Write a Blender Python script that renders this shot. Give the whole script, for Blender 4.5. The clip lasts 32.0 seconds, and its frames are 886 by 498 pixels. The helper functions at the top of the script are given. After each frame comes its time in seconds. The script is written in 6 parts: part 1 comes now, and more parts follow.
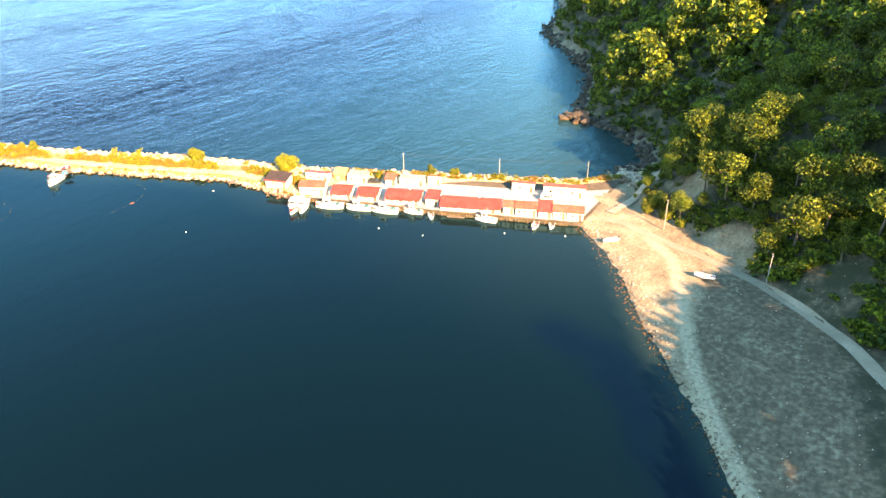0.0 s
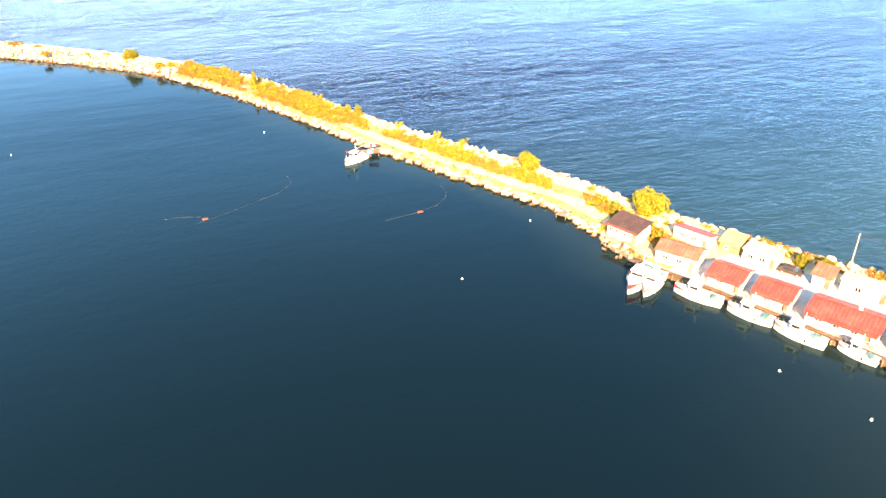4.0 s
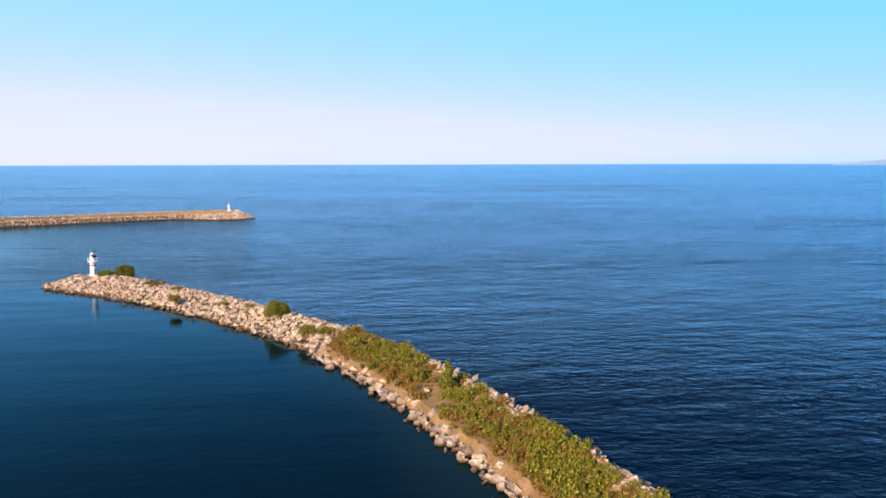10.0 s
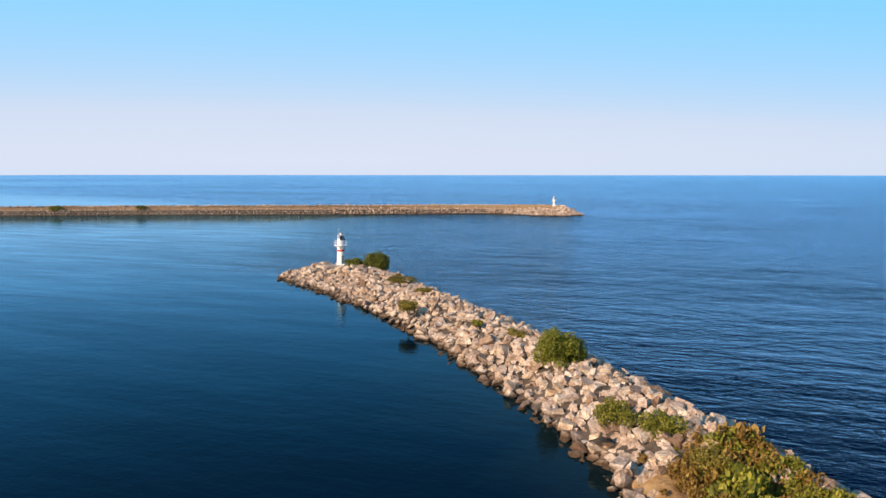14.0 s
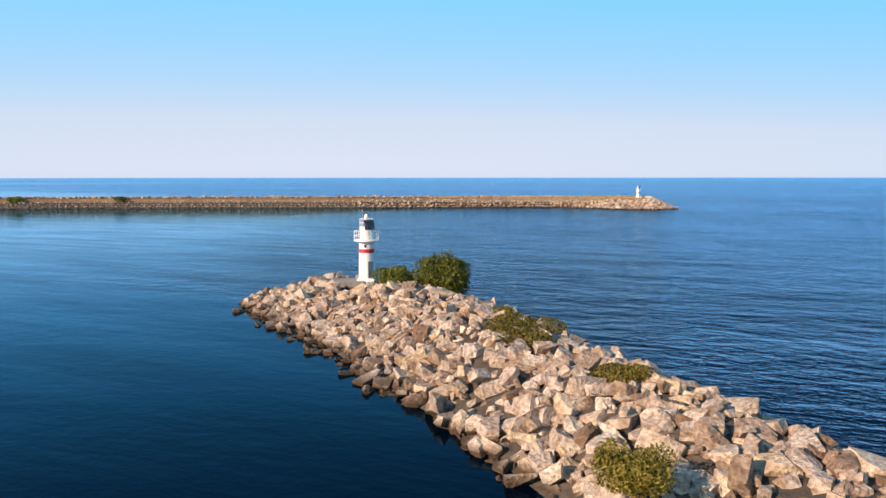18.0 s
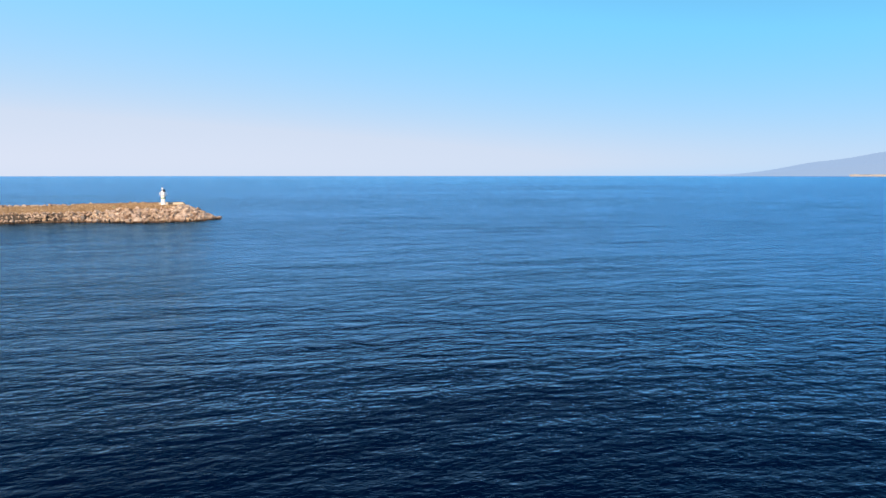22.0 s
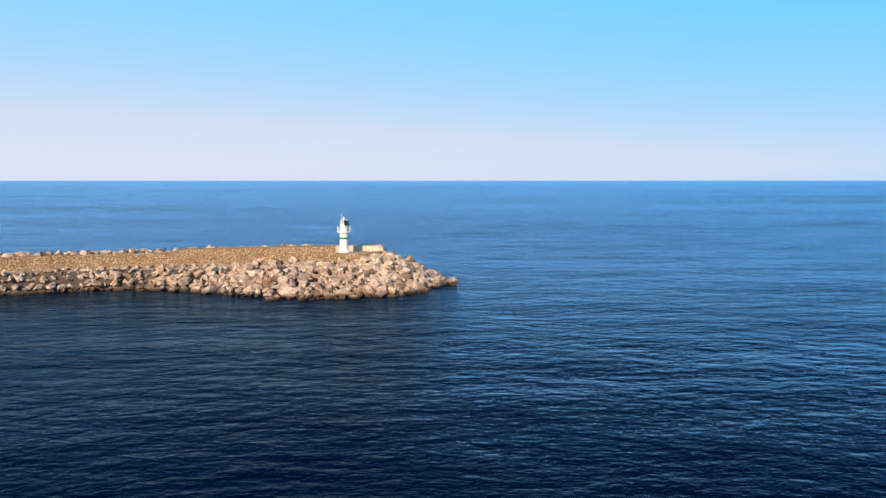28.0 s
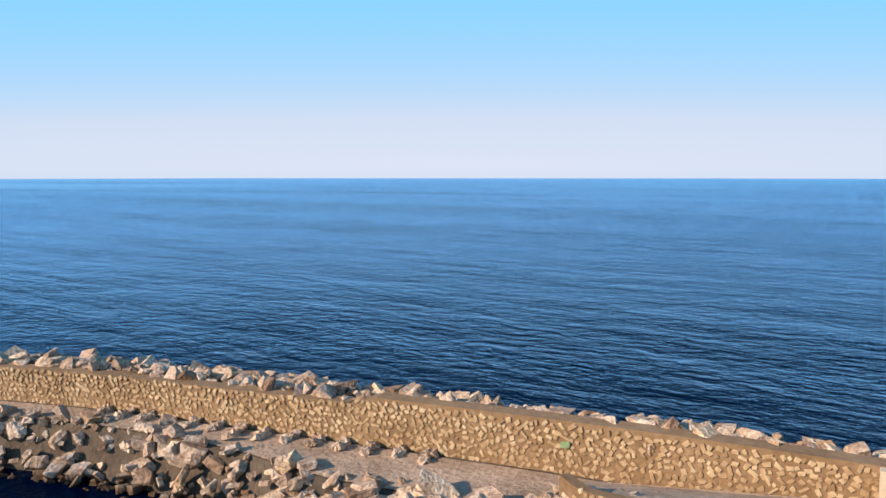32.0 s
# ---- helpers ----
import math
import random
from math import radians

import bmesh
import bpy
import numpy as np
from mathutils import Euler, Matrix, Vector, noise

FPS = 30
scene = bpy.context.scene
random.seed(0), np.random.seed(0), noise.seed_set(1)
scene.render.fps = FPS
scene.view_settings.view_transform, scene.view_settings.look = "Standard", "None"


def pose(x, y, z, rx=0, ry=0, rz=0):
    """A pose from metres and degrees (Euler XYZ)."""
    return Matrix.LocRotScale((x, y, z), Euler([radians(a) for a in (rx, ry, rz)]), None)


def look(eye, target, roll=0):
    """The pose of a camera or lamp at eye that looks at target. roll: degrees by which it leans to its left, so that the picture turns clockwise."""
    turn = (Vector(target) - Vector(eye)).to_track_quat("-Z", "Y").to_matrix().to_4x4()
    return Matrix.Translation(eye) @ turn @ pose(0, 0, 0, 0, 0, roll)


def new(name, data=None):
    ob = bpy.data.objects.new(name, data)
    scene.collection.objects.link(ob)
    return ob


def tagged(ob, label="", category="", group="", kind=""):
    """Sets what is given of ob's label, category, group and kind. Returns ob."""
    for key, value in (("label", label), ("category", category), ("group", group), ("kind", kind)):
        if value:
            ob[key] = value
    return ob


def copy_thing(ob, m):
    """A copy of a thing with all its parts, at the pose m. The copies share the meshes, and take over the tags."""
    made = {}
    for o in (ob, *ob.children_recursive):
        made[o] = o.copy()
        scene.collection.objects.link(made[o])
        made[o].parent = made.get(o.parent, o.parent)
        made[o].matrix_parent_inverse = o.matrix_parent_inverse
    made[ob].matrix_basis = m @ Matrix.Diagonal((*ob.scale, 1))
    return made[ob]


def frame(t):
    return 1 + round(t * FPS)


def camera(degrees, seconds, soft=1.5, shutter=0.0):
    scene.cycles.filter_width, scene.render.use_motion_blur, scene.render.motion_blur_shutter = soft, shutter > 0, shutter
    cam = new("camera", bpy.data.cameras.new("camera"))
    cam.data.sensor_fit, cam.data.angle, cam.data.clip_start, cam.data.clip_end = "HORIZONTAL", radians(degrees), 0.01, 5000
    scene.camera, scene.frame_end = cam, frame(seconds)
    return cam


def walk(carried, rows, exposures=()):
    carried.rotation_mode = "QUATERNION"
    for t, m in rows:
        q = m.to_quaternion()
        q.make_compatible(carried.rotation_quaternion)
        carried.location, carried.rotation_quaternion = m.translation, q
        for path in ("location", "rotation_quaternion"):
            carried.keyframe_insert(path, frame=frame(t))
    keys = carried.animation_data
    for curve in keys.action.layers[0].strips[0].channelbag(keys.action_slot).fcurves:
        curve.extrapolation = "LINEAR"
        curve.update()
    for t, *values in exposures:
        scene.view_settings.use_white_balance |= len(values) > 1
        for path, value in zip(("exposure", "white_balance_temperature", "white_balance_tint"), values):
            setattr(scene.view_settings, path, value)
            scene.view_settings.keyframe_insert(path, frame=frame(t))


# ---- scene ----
LENS = 63.6
cam = camera(LENS, 32.0)
# seconds, x, y, z, yaw, pitch, roll
PATH = [
    (0, -22.69, -406.33, 88.43, -60.37, -28.25, -0.13), (0.5, -13.05, -401.04, 85.27, -58.23, -28.29, -0.17),
    (1, -3.87, -395.40, 81.96, -56.18, -28.22, -0.18), (1.5, 5.17, -389.79, 78.21, -50.58, -28.04, -0.17),
    (2, 13.70, -384.09, 75.29, -45.26, -28.02, -0.13), (2.5, 17.93, -378.63, 73.80, -38.42, -28.03, 0.04),
    (3, 25.78, -371.62, 71.11, -34.83, -28.11, 0.07), (3.5, 32.97, -363.21, 67.72, -31.45, -28.09, 0.12),
    (5.5, 57.40, -326.46, 55.48, -18.64, -27.19, -0.08), (6, 61.47, -316.01, 52.87, -16.28, -26.48, -0.03),
    (6.5, 64.99, -305.46, 50.52, -14.49, -22.93, 0.02), (7, 68.32, -294.56, 47.88, -12.25, -18.17, -0.02),
    (7.5, 70.77, -284.46, 45.92, -9.47, -14.09, -0.01), (8, 72.85, -273.19, 44.36, -7.79, -14.27, -0.09),
    (8.5, 74.53, -261.53, 42.27, -7.79, -11.10, -0.04), (9, 75.72, -250.63, 40.66, -7.97, -10.34, -0.03),
    (9.5, 76.94, -240.14, 39.16, -8.11, -8.71, -0.09), (10, 78.26, -228.92, 37.92, -7.69, -7.17, -0.14),
    (10.5, 79.43, -218.13, 37.25, -6.80, -6.13, -0.17), (11, 80.40, -207.40, 36.24, -5.06, -6.08, -0.17),
    (11.5, 80.93, -196.79, 35.63, -2.37, -5.98, -0.16), (12, 81.50, -186.41, 35.01, 5.50, -5.85, -0.07),
    (12.5, 80.91, -176.39, 32.43, 8.56, -5.78, -0.05), (13, 79.76, -165.40, 29.40, 10.43, -5.81, -0.04),
    (13.5, 78.04, -154.65, 26.53, 10.75, -5.95, -0.02), (14, 75.46, -143.24, 23.54, 19.31, -6.17, 0.04),
    (14.5, 72.09, -131.74, 21.35, 23.74, -6.36, -0.00), (15, 67.82, -120.19, 19.98, 27.96, -6.42, -0.00),
    (15.5, 62.43, -109.98, 18.66, 29.30, -6.36, 0.00), (17.5, 43.94, -80.05, 14.30, 24.19, -5.91, -0.00),
    (18, 37.46, -69.87, 14.15, 21.48, -5.86, -0.03), (18.5, 31.43, -59.39, 14.13, 18.63, -5.74, -0.09),
    (19, 26.03, -48.97, 14.40, 10.99, -5.74, -0.15), (19.5, 21.42, -37.99, 14.61, 7.22, -5.83, -0.11),
    (20, 17.73, -28.41, 14.30, -6.97, -5.91, 0.01), (20.5, 17.08, -19.35, 14.24, -10.19, -5.91, 0.01),
    (21, 16.20, -10.00, 14.24, -14.07, -5.91, 0.01), (21.5, 16.61, -0.11, 14.43, -16.25, -6.05, -0.03),
    (22, 17.94, 10.52, 14.17, -17.63, -6.00, -0.03), (22.5, 19.64, 22.68, 14.34, -17.80, -6.05, -0.03),
    (23, 21.44, 35.41, 14.48, -17.93, -6.00, -0.04), (23.5, 23.33, 47.97, 14.84, -18.06, -5.97, -0.05),
    (24, 25.74, 60.02, 14.97, -18.09, -5.96, -0.04), (24.5, 27.62, 70.98, 15.28, -17.29, -6.00, -0.04),
    (25, 28.13, 80.66, 15.33, -13.60, -5.87, 0.00), (25.5, 27.75, 89.46, 15.87, -10.86, -5.85, -0.00),
    (26, 26.70, 98.13, 16.47, -5.76, -5.79, -0.00), (26.5, 25.10, 107.34, 16.71, -4.14, -5.75, 0.00),
    (28.5, 7.04, 151.47, 15.70, -2.77, -5.61, 0.01), (29, 5.04, 160.91, 15.85, -2.03, -5.60, -0.00),
    (29.5, 6.61, 171.26, 15.93, -0.95, -5.60, -0.08), (30, 6.17, 181.32, 16.15, -0.18, -5.61, 0.00),
    (30.5, 5.55, 191.58, 16.44, 1.81, -5.66, -0.02), (31, 4.39, 201.65, 16.68, 4.79, -5.66, -0.02),
    (31.5, 2.88, 211.81, 16.89, 11.03, -5.71, -0.00), (31.9, 0.72, 220.39, 16.92, 25.96, -5.70, -0.02),
    (32, 1.16, 222.70, 16.86, 33.42, -5.84, 0.02)]


def flight(x, y, z, yaw, pitch, roll):
    return pose(x, y, z, 90 + pitch, 0, yaw) @ pose(0, 0, 0, 0, 0, roll)


walk(cam, [(r[0], flight(*r[1:])) for r in PATH],
     exposures=[(0, 2.9, 7200, 32), (2.5, 3.05, 7500, 42), (6.2, 3.15, 7700, 50), (6.9, 2.65, 7000, 44), (7.5, 1.5, 5900, 32), (9.2, 1.0, 5600, 30), (11.5, 0.7, 5400, 25), (32, 0.7, 5400, 25)])

# ---- world and sun ----
SUN_DIR = Vector((-0.52, -0.854, 0.0)).normalized()
SUN_EL = radians(25)
world = bpy.data.worlds.new("sky")
scene.world = world
world.use_nodes = True
wn = world.node_tree
sky = wn.nodes.new("ShaderNodeTexSky")
sky.sky_type = "NISHITA"
sky.sun_disc = False
sky.sun_elevation = SUN_EL
sky.sun_rotation = -math.atan2(SUN_DIR.x, SUN_DIR.y)
sky.altitude = 0
sky.air_density = 1.0
sky.dust_density = 0.3
sky.ozone_density = 3.5
bg = wn.nodes["Background"]
bg.inputs["Strength"].default_value = 0.112
# the warm part of the sky's light sets how far it has faded from blue to the lavender haze of the horizon
split = wn.nodes.new("ShaderNodeSeparateColor")
fade = wn.nodes.new("ShaderNodeMapRange")
fade.inputs["From Max"].default_value = 16.0
tone = wn.nodes.new("ShaderNodeValToRGB")
tone.color_ramp.elements.new(0.14)
tone.color_ramp.elements.new(0.38)
for stop, (at, colour) in zip(tone.color_ramp.elements, ((0.0, (0.02, 0.09, 0.22, 1)), (0.12, (0.21, 0.58, 0.70, 1)), (0.34, (0.60, 0.655, 0.595, 1)), (1.0, (0.88, 0.79, 0.64, 1)))):
    stop.position, stop.color = at, colour
level = wn.nodes.new("ShaderNodeVectorMath")
level.operation = "SCALE"
level.inputs["Scale"].default_value = 6.3
wn.links.new(sky.outputs["Color"], split.inputs[0])
wn.links.new(split.outputs[0], fade.inputs["Value"])
wn.links.new(fade.outputs[0], tone.inputs[0])
wn.links.new(tone.outputs[0], level.inputs[0])
wn.links.new(level.outputs[0], bg.inputs["Color"])

sun_data = bpy.data.lights.new("sun", "SUN")
sun_data.energy = 5.0
sun_data.angle = radians(0.5)
sun_data.color = (1.0, 0.71, 0.36)
sun = new("sun", sun_data)
to_sun = Vector((SUN_DIR.x * math.cos(SUN_EL), SUN_DIR.y * math.cos(SUN_EL), math.sin(SUN_EL)))
sun.matrix_world = look(to_sun * 900, (0, 0, 0))

# ---- materials ----
def nodes_of(name):
    m = bpy.data.materials.new(name)
    m.use_nodes = True
    return m, m.node_tree.nodes, m.node_tree.links, m.node_tree.nodes["Principled BSDF"]


def ramp(nodes, stops):
    r = nodes.new("ShaderNodeValToRGB")
    el = r.color_ramp.elements
    while len(el) < len(stops):
        el.new(0.5)
    for e, (p, c) in zip(el, stops):
        e.position, e.color = p, (*c, 1)
    return r


# one factor on all surface colours, set against exposure to deepen the shadows
ALBEDO_SCALE = 0.74


def surface(name, dark, mid, light, rough=0.8, big=0.3, fine=4.0, bump=0.3, dist=0.05, vary=0.0, metal=0.0, island=False):
    """A weathered surface: colour in large patches and fine grain, fine relief, each piece a little different."""
    m, n, l, b = nodes_of(name)
    co = n.new("ShaderNodeTexCoord")
    geo = n.new("ShaderNodeNewGeometry")
    big_n = n.new("ShaderNodeTexNoise")
    big_n.inputs["Scale"].default_value, big_n.inputs["Detail"].default_value = big, 4
    fine_n = n.new("ShaderNodeTexNoise")
    fine_n.inputs["Scale"].default_value, fine_n.inputs["Detail"].default_value = fine, 5
    for t in (big_n, fine_n):
        l.new(geo.outputs["Position"], t.inputs["Vector"])
    mix = n.new("ShaderNodeMath")
    mix.operation = "MULTIPLY_ADD"
    mix.inputs[1].default_value = 0.45
    l.new(fine_n.outputs["Fac"], mix.inputs[0])
    half = n.new("ShaderNodeMath")
    half.operation = "MULTIPLY"
    half.inputs[1].default_value = 0.55
    l.new(big_n.outputs["Fac"], half.inputs[0])
    l.new(half.outputs[0], mix.inputs[2])
    r = ramp(n, [(at, tuple(ALBEDO_SCALE * k for k in col)) for at, col in ((0.32, dark), (0.5, mid), (0.68, light))])
    l.new(mix.outputs[0], r.inputs[0])
    out = r.outputs["Color"]
    if vary:
        tone = ramp(n, [(0.0, (1 - 1.6 * vary, 1 - 1.9 * vary, 1 - 2.2 * vary)), (0.3, (1 - 0.4 * vary, 1 - 0.55 * vary, 1 - 0.7 * vary)), (0.7, (1, 1, 1)), (1.0, (1 + 0.5 * vary, 1 + 0.55 * vary, 1 + 0.65 * vary))])
        if island:
            l.new(geo.outputs["Random Per Island"], tone.inputs[0])
        else:
            info = n.new("ShaderNodeObjectInfo")
            l.new(info.outputs["Random"], tone.inputs[0])
        mul = n.new("ShaderNodeMix")
        mul.data_type, mul.blend_type = "RGBA", "MULTIPLY"
        mul.inputs["Factor"].default_value = 1.0
        l.new(out, mul.inputs["A"])
        l.new(tone.outputs["Color"], mul.inputs["B"])
        out = mul.outputs["Result"]
    l.new(out, b.inputs["Base Color"])
    b.inputs["Roughness"].default_value = rough
    b.inputs["Metallic"].default_value = metal
    if bump:
        bp = n.new("ShaderNodeBump")
        bp.inputs["Strength"].default_value, bp.inputs["Distance"].default_value = bump, dist
        l.new(fine_n.outputs["Fac"], bp.inputs["Height"])
        l.new(bp.outputs[0], b.inputs["Normal"])
    return m


def rock_material(name, island, dim=1.0):
    """Broken pale limestone: each block cream, pinkish grey or brown, mottled and cracked, wet and dark with weed at the waterline."""
    m, n, l, b = nodes_of(name)
    geo = n.new("ShaderNodeNewGeometry")
    if island:
        rnd = geo.outputs["Random Per Island"]
    else:
        rnd = n.new("ShaderNodeObjectInfo").outputs["Random"]
    tones = ((0.0, (0.30, 0.20, 0.125)), (0.13, (0.50, 0.39, 0.29)), (0.32, (0.60, 0.50, 0.42)), (0.55, (0.70, 0.60, 0.50)), (0.8, (0.78, 0.68, 0.56)), (1.0, (0.70, 0.56, 0.38)))
    tone = ramp(n, [(at, tuple(0.9 * c * dim for c in col)) for at, col in tones])
    l.new(rnd, tone.inputs[0])
    out = tone.outputs["Color"]
    heights = []
    for scale, detail, lo, hi, dark in ((0.9, 3, 0.34, 0.66, (0.60, 0.52, 0.45)), (4.5, 6, 0.36, 0.60, (0.62, 0.56, 0.52)), (19.0, 3, 0.30, 0.62, (0.74, 0.70, 0.67))):
        nz = n.new("ShaderNodeTexNoise")
        nz.inputs["Scale"].default_value, nz.inputs["Detail"].default_value = scale, detail
        l.new(geo.outputs["Position"], nz.inputs["Vector"])
        shade = ramp(n, [(lo, dark), (hi, (1.04, 1.04, 1.04))])
        l.new(nz.outputs["Fac"], shade.inputs[0])
        mul = n.new("ShaderNodeMix")
        mul.data_type, mul.blend_type = "RGBA", "MULTIPLY"
        mul.inputs["Factor"].default_value = 1.0
        l.new(out, mul.inputs["A"])
        l.new(shade.outputs["Color"], mul.inputs["B"])
        out = mul.outputs["Result"]
        heights.append(nz.outputs["Fac"])
    sep = n.new("ShaderNodeSeparateXYZ")
    l.new(geo.outputs["Position"], sep.inputs[0])
    mr = n.new("ShaderNodeMapRange")
    mr.inputs["From Min"].default_value, mr.inputs["From Max"].default_value = 0.2, 0.75
    l.new(sep.outputs["Z"], mr.inputs["Value"])
    mx = n.new("ShaderNodeMix")
    mx.data_type = "RGBA"
    l.new(mr.outputs[0], mx.inputs["Factor"])
    mx.inputs["A"].default_value = (0.065, 0.036, 0.015, 1)
    l.new(out, mx.inputs["B"])
    l.new(mx.outputs["Result"], b.inputs["Base Color"])
    b.inputs["Roughness"].default_value = 0.88
    normal = None
    for h, strength, dist in ((heights[1], 0.9, 0.22), (heights[2], 0.6, 0.05)):
        bp = n.new("ShaderNodeBump")
        bp.inputs["Strength"].default_value, bp.inputs["Distance"].default_value = strength, dist
        l.new(h, bp.inputs["Height"])
        if normal is not None:
            l.new(normal, bp.inputs["Normal"])
        normal = bp.outputs[0]
    l.new(normal, b.inputs["Normal"])
    return m


def leaf_material(name, a, c, d):
    m, n, l, b = nodes_of(name)
    geo = n.new("ShaderNodeNewGeometry")
    info = n.new("ShaderNodeObjectInfo")
    r = ramp(n, [(at, tuple(0.8 * k for k in col)) for at, col in ((0.0, a), (0.5, c), (1.0, d))])
    l.new(geo.outputs["Random Per Island"], r.inputs[0])
    hsv = n.new("ShaderNodeHueSaturation")
    mr = n.new("ShaderNodeMapRange")
    mr.inputs["To Min"].default_value, mr.inputs["To Max"].default_value = 0.75, 1.25
    l.new(info.outputs["Random"], mr.inputs["Value"])
    l.new(mr.outputs[0], hsv.inputs["Value"])
    l.new(r.outputs["Color"], hsv.inputs["Color"])
    l.new(hsv.outputs["Color"], b.inputs["Base Color"])
    b.inputs["Roughness"].default_value = 0.55
    b.inputs["Specular IOR Level"].default_value = 0.25
    tr = n.new("ShaderNodeBsdfTranslucent")
    l.new(hsv.outputs["Color"], tr.inputs["Color"])
    ms = n.new("ShaderNodeMixShader")
    ms.inputs[0].default_value = 0.25
    l.new(b.outputs[0], ms.inputs[1])
    l.new(tr.outputs[0], ms.inputs[2])
    l.new(ms.outputs[0], n["Material Output"].inputs["Surface"])
    return m


def water_material():
    """Sea: dark upwelling blue under a glossy skin; ripples calmer in the harbour, greener where it is shallow."""
    m, n, l, b = nodes_of("sea_water")
    geo = n.new("ShaderNodeNewGeometry")
    calm = n.new("ShaderNodeAttribute")
    calm.attribute_name = "calm"
    shal = n.new("ShaderNodeAttribute")
    shal.attribute_name = "shallow"
    turb = n.new("ShaderNodeAttribute")
    turb.attribute_name = "turbid"
    weed = n.new("ShaderNodeAttribute")
    weed.attribute_name = "weed"

    def blend(fac, a, c):
        mx = n.new("ShaderNodeMix")
        mx.data_type = "RGBA"
        l.new(fac, mx.inputs["Factor"])
        for socket, value in (("A", a), ("B", c)):
            if isinstance(value, tuple):
                mx.inputs[socket].default_value = value
            else:
                l.new(value, mx.inputs[socket])
        return mx.outputs["Result"]

    def noise_at(scale, detail, vector, rough=0.55):
        t = n.new("ShaderNodeTexNoise")
        t.inputs["Scale"].default_value, t.inputs["Detail"].default_value = scale, detail
        t.inputs["Roughness"].default_value = rough
        l.new(vector, t.inputs["Vector"])
        return t.outputs["Fac"]

    drift = n.new("ShaderNodeMapRange")
    drift.inputs["From Min"].default_value, drift.inputs["From Max"].default_value = 0.35, 0.65
    l.new(noise_at(0.012, 3, geo.outputs["Position"]), drift.inputs["Value"])
    deep = blend(drift.outputs[0], (0.0002, 0.0022, 0.0150, 1), (0.0002, 0.0027, 0.0135, 1))
    deep = blend(calm.outputs["Fac"], deep, (0.0004, 0.0026, 0.0075, 1))
    silt = blend(calm.outputs["Fac"], (0.0060, 0.0270, 0.0340, 1), (0.0003, 0.0030, 0.0038, 1))
    deep = blend(turb.outputs["Fac"], deep, silt)
    deep = blend(shal.outputs["Fac"], deep, (0.021, 0.041, 0.032, 1))
    meadow = n.new("ShaderNodeMath")
    meadow.operation, meadow.use_clamp = "MULTIPLY_ADD", True
    meadow.inputs[1].default_value, meadow.inputs[2].default_value = 2.6, -1.05
    l.new(noise_at(0.11, 5, geo.outputs["Position"]), meadow.inputs[0])
    patch = n.new("ShaderNodeMath")
    patch.operation, patch.use_clamp = "MULTIPLY_ADD", True
    patch.inputs[1].default_value = 1.25
    l.new(weed.outputs["Fac"], patch.inputs[0])
    l.new(meadow.outputs[0], patch.inputs[2])
    grown = n.new("ShaderNodeMath")
    grown.operation, grown.use_clamp = "MULTIPLY", True
    l.new(patch.outputs[0], grown.inputs[0])
    l.new(weed.outputs["Fac"], grown.inputs[1])
    body = n.new("ShaderNodeBsdfDiffuse")
    l.new(blend(grown.outputs[0], deep, (0.0003, 0.0020, 0.0095, 1)), body.inputs["Color"])
    gloss = n.new("ShaderNodeBsdfGlossy")
    # calm and turbid masks switch mirror curve and tint, tuned to match the views
    still = n.new("ShaderNodeMath")
    still.operation = "MAXIMUM"
    part_calm = n.new("ShaderNodeMath")
    part_calm.operation = "MULTIPLY"
    part_calm.inputs[1].default_value = 0.42
    l.new(calm.outputs["Fac"], part_calm.inputs[0])
    l.new(part_calm.outputs[0], still.inputs[0])
    l.new(turb.outputs["Fac"], still.inputs[1])
    l.new(blend(still.outputs[0], (0.41, 0.71, 1.0, 1), (0.33, 0.74, 0.98, 1)), gloss.inputs["Color"])

    def stretched(turn, sx, sy):
        mp = n.new("ShaderNodeMapping")
        mp.inputs["Rotation"].default_value = (0, 0, radians(turn))
        mp.inputs["Scale"].default_value = (sx, sy, 1.0)
        l.new(geo.outputs["Position"], mp.inputs["Vector"])
        return mp.outputs[0]

    height = None
    for turn, along, scale, weight, detail in ((10, 0.4, 0.075, 0.9, 2), (20, 0.5, 0.22, 0.78, 3), (2, 0.6, 0.7, 0.58, 4), (28, 0.7, 2.2, 0.14, 3)):
        w = n.new("ShaderNodeMath")
        w.operation = "MULTIPLY_ADD"
        w.inputs[1].default_value = weight
        l.new(noise_at(scale, detail, stretched(turn, along, 1.0), 0.6), w.inputs[0])
        if height is not None:
            l.new(height, w.inputs[2])
        height = w.outputs[0]
    st = n.new("ShaderNodeMapRange")
    st.inputs["To Min"].default_value, st.inputs["To Max"].default_value = 0.36, 0.009
    l.new(calm.outputs["Fac"], st.inputs["Value"])
    # gusts rough up the surface in long streaks, where it mirrors less of the low sky
    gust = n.new("ShaderNodeMapRange")
    gust.inputs["From Min"].default_value, gust.inputs["From Max"].default_value = 0.36, 0.64
    gust.inputs["To Min"].default_value, gust.inputs["To Max"].default_value = 0.50, 1.55
    fine_gust = noise_at(1.0, 5, stretched(8, 0.028, 0.17), 0.68)
    wide_gust = noise_at(1.0, 3, stretched(-5, 0.0022, 0.0105), 0.5)
    both = n.new("ShaderNodeMath")
    both.operation = "MULTIPLY_ADD"
    both.inputs[1].default_value = 0.6
    l.new(fine_gust, both.inputs[0])
    share = n.new("ShaderNodeMath")
    share.operation = "MULTIPLY"
    share.inputs[1].default_value = 0.4
    l.new(wide_gust, share.inputs[0])
    l.new(share.outputs[0], both.inputs[2])
